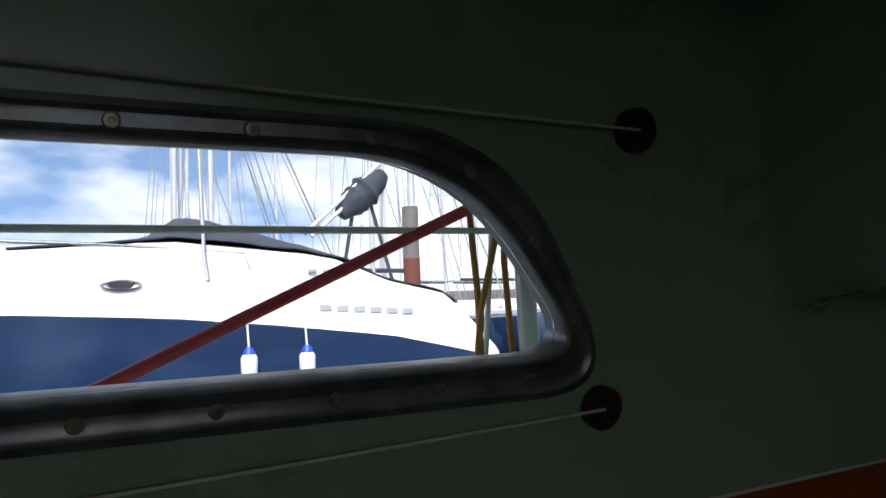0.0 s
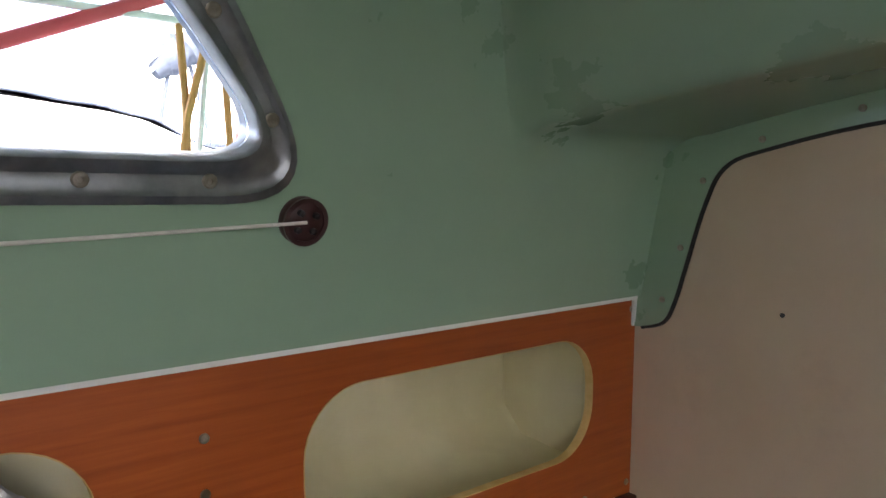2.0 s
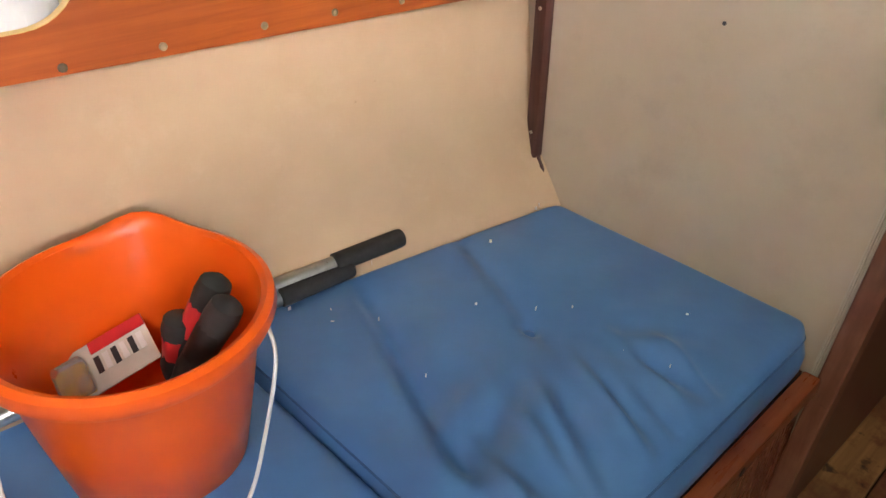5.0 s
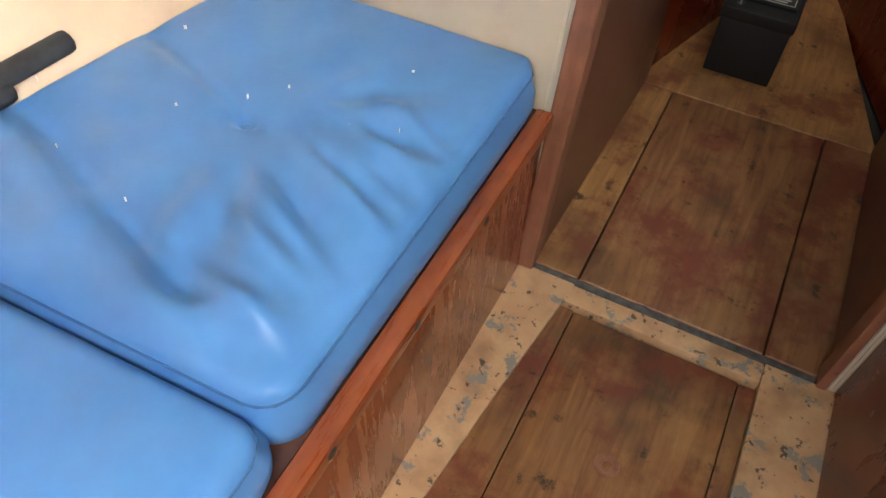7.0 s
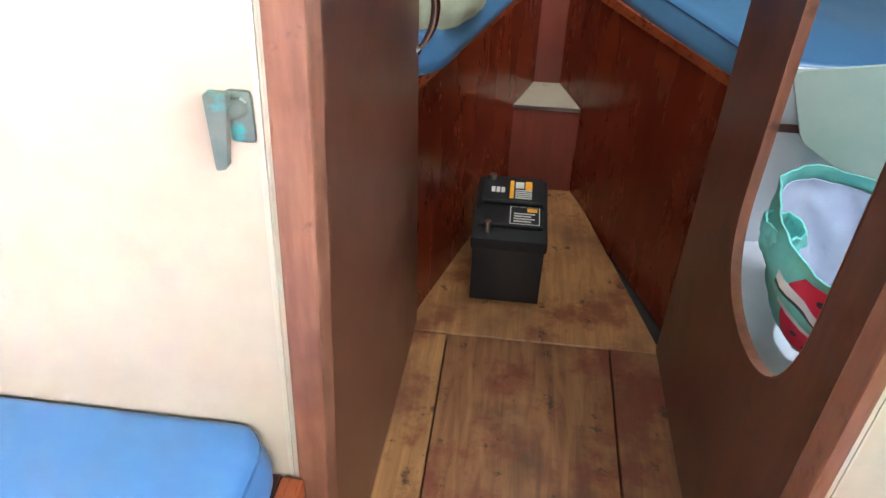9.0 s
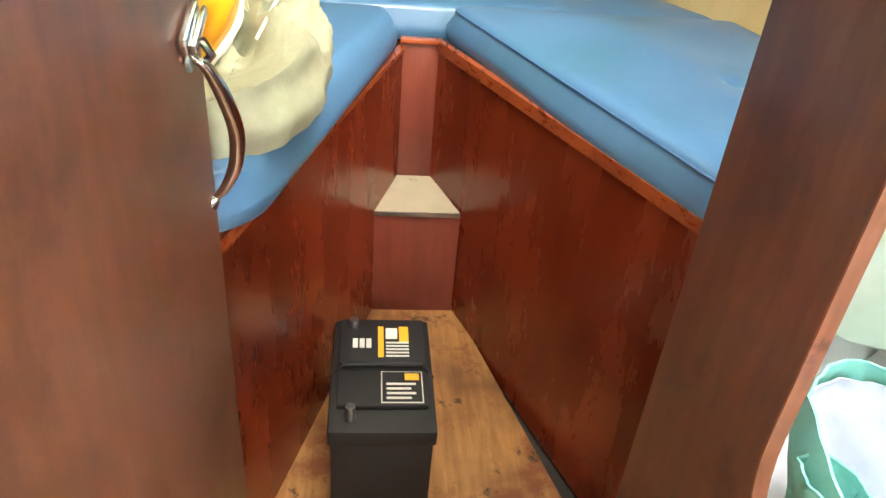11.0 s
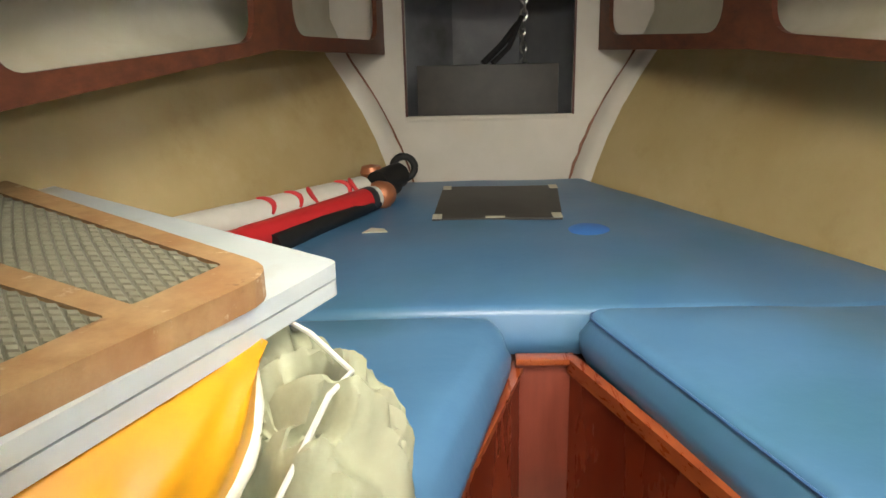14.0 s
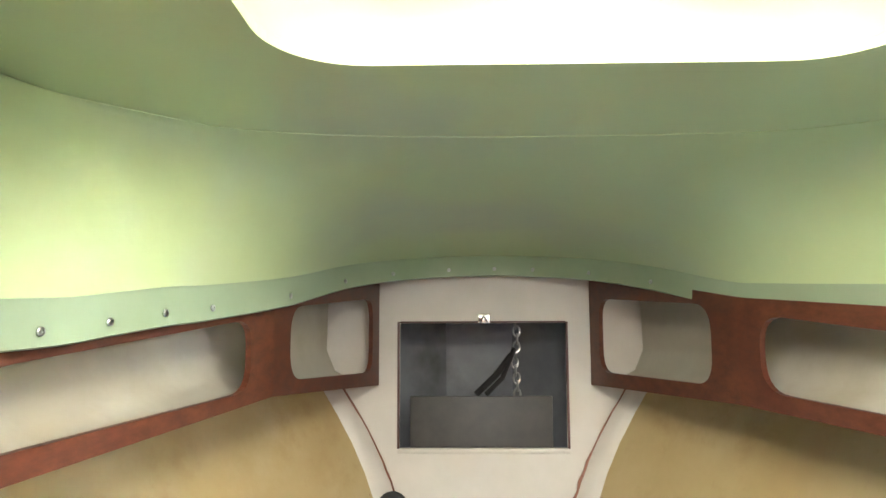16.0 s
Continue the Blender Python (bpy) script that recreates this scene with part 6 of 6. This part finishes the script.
part("head", tube([(-0.30, 2.32, 0.715), (-0.255, 2.42, 0.715)], [0.030, 0.034], 16), M_BLACK, bh)
ring = [Vector((-0.243 + 0.030 * math.cos(q), 2.46, 0.728 + 0.030 * math.sin(q))) for q in [2 * math.pi * i / 20 for i in range(21)]]
part("ring_handle", tube(ring, 0.010, 8, cap=False), M_BLACKRUB, bh)
ps = thing("paper_scrap", (-0.27, 2.05, 0.66), "small torn scrap of pale paper on the cushion", "paper")
part("sheet", plate([(-0.30, 2.03), (-0.245, 2.035), (-0.255, 2.06), (-0.285, 2.07)], [], 0.002, Matrix.Translation((0, 0, 0.664))), M_TAPE, ps, smooth=False)
hk = thing("aft_hinge", (-0.60, 1.24, 1.06), "rusty black hinge on the shelf front", "hinge")
part("leaf", box(-0.612, -0.598, 1.205, 1.235, 1.00, 1.11, 0.002), M_BLACKRUB, hk)

# ---- outside the window ----
ground = structure("water", plate([(-400, -400), (400, -400), (400, 400), (-400, 400)], [[(-1.5, -3.25), (1.5, -3.25), (1.5, 2.0), (0.8, 3.35), (-0.8, 3.35), (-1.5, 2.0)]], 0.2, Matrix.Translation((0, 0, 0.18))), M_WATER, "dark harbour water")
b = bmesh.new()
structure("side_deck", plate([(-1.55, -3.2), (-0.872, -3.2), (-0.872, 0.0), (-1.03, 0.002), (-0.95, 1.6), (-1.40, 2.2)], [], 0.03, Matrix.Translation((0, 0, 1.215))), M_DECK, "weathered pale side deck outside the window")
structure("side_deck_starboard", plate([(1.55, -3.2), (0.872, -3.2), (0.872, 0.0), (1.03, 0.002), (0.95, 1.6), (1.40, 2.2)], [], 0.03, Matrix.Translation((0, 0, 1.215))), M_DECK, "weathered pale side deck")
for sx in (-1, 1):
    structure("wall_hull_outside", loft([[Vector((sx * x, y, z)) for x, y in ((1.2, -3.2), (1.5, -3.2), (1.5, 0.0), (1.38, 2.2), (0.95, 2.3))] for z in (-0.3, 0.4, 1.19)]), M_WHITE, "white outer hull side")
tr = structure("toe_rail", tube([(-1.50, -3.2, 1.225), (-1.47, -0.5, 1.225), (-1.37, 2.2, 1.225)], 0.018, 8), M_DECK, "pale toe rail along the deck edge", smooth=True)
gw = thing("guard_wire", (-0.99, -0.9, 1.5), "pale plastic covered guard wire along the deck", "wire")
part("wire", tube([(-0.985, -3.0, 1.487), (-0.985, -1.1, 1.493), (-0.985, -0.60, 1.496), (-0.985, 0.2, 1.50), (-1.02, 1.6, 1.51)], 0.0042, 8), M_BEAD, gw)
for y in (0.35, -2.4):
    part("stanchion", tube([(-1.0, y, 1.21), (-0.988, y, 1.50)], 0.009, 10), M_STEEL, gw)
rt = thing("red_pole", (-0.985, -0.8, 1.22), "faded red padded pole slung along the side deck", "pole")
part("tube", tube([(-0.985, -1.31, 1.222), (-0.985, -1.025, 1.347), (-0.985, -0.62, 1.527), (-0.985, -0.35, 1.648)], 0.0072, 12), M_REDTUBE, rt)
rg = thing("rigging_ropes", (-0.985, -0.6, 1.215), "bundle of tan ropes hanging at the shrouds", "rope")
for pts in (((-0.987, -0.629, 2.6), (-0.987, -0.628, 1.52), (-0.985, -0.622, 1.42), (-0.985, -0.617, 1.22)), ((-0.975, -0.53, 2.6), (-0.975, -0.598, 1.49), (-0.978, -0.622, 1.40), (-0.975, -0.648, 1.22)), ((-0.998, -0.50, 2.6), (-0.998, -0.574, 1.46), (-0.998, -0.560, 1.22))):
    part("rope", tube(pts, 0.0042, 8), M_TANROPE, rg)
part("shroud", tube([(-1.0, -0.44, 4.0), (-1.0, -0.590, 1.49), (-1.0, -0.622, 1.18)], 0.0036, 8), M_ALU, rg, "grey wire shroud")
sg = thing("stanchion_post", (-0.985, -0.555, 1.21), "grey alloy post at the deck edge", "post")
part("post", tube([(-0.985, -0.546, 1.20), (-0.985, -0.553, 1.47)], 0.013, 12), M_ALU, sg)

# motor yacht in the next berth
my = thing("motor_yacht", (-6.5, -2, 0.2), "white motor yacht with navy hull and dark canvas cover", "motor yacht")


def along(y, stations):
    """A height read off between stations along the boat."""
    if y <= stations[0][0]:
        return stations[0][1]
    for (ya, za), (yb_, zb) in zip(stations, stations[1:]):
        if y <= yb_:
            return za + (zb - za) * (y - ya) / (yb_ - ya)
    return stations[-1][1]


def sheer(y):
    """Top of the navy band at the near side."""
    return along(y, ((-6.5, 1.62), (-1.44, 1.42), (-0.545, 1.362), (0.162, 1.281), (0.977, 1.171), (1.575, 1.03), (1.95, 0.93)))


def yacht_rows(levels):
    rows = []
    for i in range(41):
        y = 1.88 - 8.6 * i / 40
        t = i / 40
        w = 1.5 * (1 - max(t - 0.45, 0) ** 2 * 3.2)
        row = []
        for off, z in levels(y):
            row.append(Vector((-6.5 + max(w - off, 0.02), y, z)))
        for off, z in reversed(levels(y)):
            row.append(Vector((-6.5 - max(w - off, 0.02), y, z)))
        rows.append(row)
    return rows


part("hull", loft(yacht_rows(lambda y: [(0.55, 0.0), (0.16, 0.25), (0.04, 0.7), (0.0, sheer(y))]), cap=True), M_NAVY, my, "dark navy hull side")


def deck_top(y):
    return along(y, ((-6.5, 1.80), (-1.44, 1.80), (-0.54, 1.86), (0.368, 1.775), (0.652, 1.725), (0.948, 1.585), (1.45, 1.47), (1.59, 1.36), (1.88, 1.06)))


part("topsides", loft(yacht_rows(lambda y: [(0.0, sheer(y) + 0.005), (0.02, sheer(y) + 0.03), (0.03, sheer(y) * 0.5 + deck_top(y) * 0.5), (0.10, deck_top(y)), (0.35, deck_top(y) + 0.05)]), cap=True), M_GEL, my, "white moulded topsides")
rows = []
for i in range(41):
    y = 1.57 - 3.0 * i / 40
    h = along(y, ((-1.4, 0.01), (-0.95, 0.03), (-0.62, 0.09), (-0.36, 0.30), (-0.16, 0.29), (0.33, 0.17), (0.65, 0.08), (1.0, 0.03), (1.55, 0.03)))
    rows.append([Vector((-6.5 + x, y, deck_top(y) + 0.02 + h * math.cos(x / 1.42 * math.pi / 2) ** 0.6 + 0.012 * noise.noise((x * 5, y * 5, 2)))) for x in [1.41 * math.cos(math.pi * k / 14) for k in range(15)]])
part("canvas_cover", shell(rows, 0.01), M_CANVAS, my, "dark canvas cockpit cover")
m = frame_of((-5.022, -0.816, 1.583), (0, 1, 0), (0, 0, 1))
part("porthole", lathe([(0.0001, 0.006), (0.062, 0.006), (0.075, 0.014), (0.092, 0.012), (0.098, 0)], m @ Matrix.Diagonal((1.25, 0.40, 1, 1)), 28), M_CHROME, my, "oval chrome porthole")
part("porthole_glass", lathe([(0.0001, 0.009), (0.058, 0.008)], m @ Matrix.Diagonal((1.25, 0.40, 1, 1)), 28), M_INK, my)
for k in range(6):
    yy = 0.44 + 0.125 * k
    part("name_bar", box(-5.030, -5.018, yy, yy + 0.085, 1.375 - 0.009 * k, 1.415 - 0.009 * k), M_ALU, my, smooth=False)
for yy in (0.40, 0.51, 0.63):
    part("vent", box(-5.06, -5.03, yy - 0.03, yy + 0.03, 1.645, 1.675, 0.008), M_ALU, my)
part("rail", tube([(-5.1, -2.6, 1.90), (-5.1, -0.9, 1.84), (-5.1, -0.05, 1.78), (-5.06, -0.02, 1.66)], 0.012, 8), M_STEEL, my, "thin steel grab rail")
part("rail", tube([(-5.03, -0.30, 1.60), (-5.06, -0.32, 1.78), (-5.1, -0.34, 2.62)], 0.014, 8), M_STEEL, my)
for yy, zz in ((-0.062, 1.06), (0.325, 1.05)):
    fd = thing("fender", (-4.958, yy, zz - 0.1), "white fender with blue top hanging on a cord", "fender", "fenders")
    m = Matrix.Translation((-4.958, yy, zz - 0.16))
    part("body", lathe([(0.0001, -0.02), (0.03, -0.015), (0.052, 0.02), (0.055, 0.19), (0.04, 0.215)], m, 20), M_GEL, fd)
    part("top", lathe([(0.042, 0.212), (0.034, 0.24), (0.02, 0.26), (0.0001, 0.262)], m, 20), mat("fender_blue", (0.02, 0.08, 0.5), None, 10, 0.4, 0), fd, "blue fender top")
    part("cord", tube([(-4.958, yy, zz + 0.09), (-5.0, yy - 0.01, zz + 0.42)], 0.008, 6), M_BEAD, fd)

# masts and rigging of the boats beyond
random.seed(11)
for k in range(20):
    d = random.uniform(14, 34)
    f = random.choice((-0.13, -0.11, -0.10, -0.085, -0.07, -0.06, 0.02, 0.10, 0.16, 0.21, 0.27, 0.33, 0.38, 0.42)) + random.uniform(-0.012, 0.012)
    x, y = -d, -1.05 + d * (f + 0.24)
    h = random.uniform(9, 14)
    st_ = thing("sailing_boat", (x, y, 0.18), "moored sailing boat with a tall pale mast", "sailing boat", "moored boats")
    rows = []
    for i in range(13):
        t = i / 12
        w = 1.1 * math.sin(math.pi * min(0.12 + t * 0.88, 1)) ** 0.6
        rows.append([Vector((x + q * w, y - 3.5 + 7 * t, z)) for q, z in ((0.02, 0.0), (0.7, 0.3), (1.0, 1.0), (0.85, 1.05), (-0.85, 1.05), (-1.0, 1.0), (-0.7, 0.3), (-0.02, 0.0))])
    part("hull", loft(rows, cap=True), M_GEL if k % 3 else M_NAVY, st_)
    part("mast", tube([(x, y, 1.0), (x, y, h)], 0.06 if k % 4 else 0.09, 8), M_ALU, st_)
    part("spreader", tube([(x - 0.1, y - 0.5, h * 0.55), (x - 0.1, y + 0.5, h * 0.55)], 0.02, 6), M_ALU, st_)
    part("boom", tube([(x, y, 2.1), (x + 0.1, y - 2.6, 2.15)], 0.05, 8), M_ALU if k % 2 else M_CANVAS, st_)
    for q in (-1, 1):
        part("shroud", tube([(x, y + 0.9 * q, 1.1), (x, y + 0.5 * q, h * 0.55), (x, y, h * 0.95)], 0.012, 5), M_STEEL, st_)
    part("forestay", tube([(x, y + 3.4, 1.1), (x, y, h * 0.97)], 0.02, 5), M_STEEL, st_)
    part("coachroof", box(x - 0.6, x + 0.6, y - 1.2, y + 1.6, 1.0, 1.4, 0.1), M_GEL, st_)

cv = thing("boom_cover", (-6.15, 1.2, 1.4), "dark canvas bundle hung on pale tubes", "boom cover")
part("cover", tube([Vector((-6.15, 1.00, 2.20)).lerp(Vector((-6.15, 1.42, 2.58)), i / 16) for i in range(17)], [0.04 + (0.10 + 0.05 * noise.noise((i * 0.6, 3, 1))) * math.sin(math.pi * (i + 1.5) / 19) for i in range(17)], 14), M_CANVAS, cv)
for s_, e_ in (((-6.1, 0.66, 2.02), (-6.1, 1.36, 2.66)), ((-6.1, 0.72, 2.00), (-6.1, 1.36, 2.56)), ((-6.15, 1.13, 2.3), (-6.15, 0.98, 1.5)), ((-6.15, 1.26, 2.4), (-6.15, 1.52, 1.45))):
    part("arm", tube([s_, e_], 0.018, 8), M_ALU if s_[1] < 0.8 else M_CANVAS, cv)
pi_ = thing("mooring_pile", (-12, 4.37, 0), "grey timber mooring pile with a reddish foot", "pile")
part("pile", tube([(-12, 4.37, 0), (-12, 4.37, 3.15)], 0.15, 12), M_PILE, pi_)
part("foot", tube([(-12, 4.37, 0), (-12, 4.37, 2.2)], 0.156, 12), mat("red_fouling", (0.16, 0.05, 0.04), None, 6, 0.8, 0.2), pi_, "reddish fouled lower part")
structure("backdrop_breakwater", box(-140, -120, -160, 200, 0.0, 3.2, 0.4), M_PILE, "far low grey breakwater")

# crumbs and scuffs lying about
M_CRUMB = mat("pale_crumb", (0.7, 0.69, 0.66), None, 60, 0.6, 0.1)
random.seed(21)
cr = tagged(new("crumbs"), "pale specks of dust and flakes lying on the settee cushions", "crumbs", "", "stuff")
b = bmesh.new()
for k in range(22):
    x, y = random.uniform(-0.86, -0.31), random.uniform(-0.64, -0.03)
    if k > 15:
        x, y = random.gauss(-0.80, 0.012), random.gauss(-0.52, 0.02)
    z = 0.4785
    sx, sy = random.uniform(0.0008, 0.003), random.uniform(0.0004, 0.0007)
    m = Matrix.Translation((x, y, z)) @ pose(0, 0, 0, 0, 0, random.uniform(0, 180))
    box(-sx, sx, -sy, sy, 0.0, 0.006, 0, b, m)
part("specks", b, M_CRUMB, cr, smooth=False)
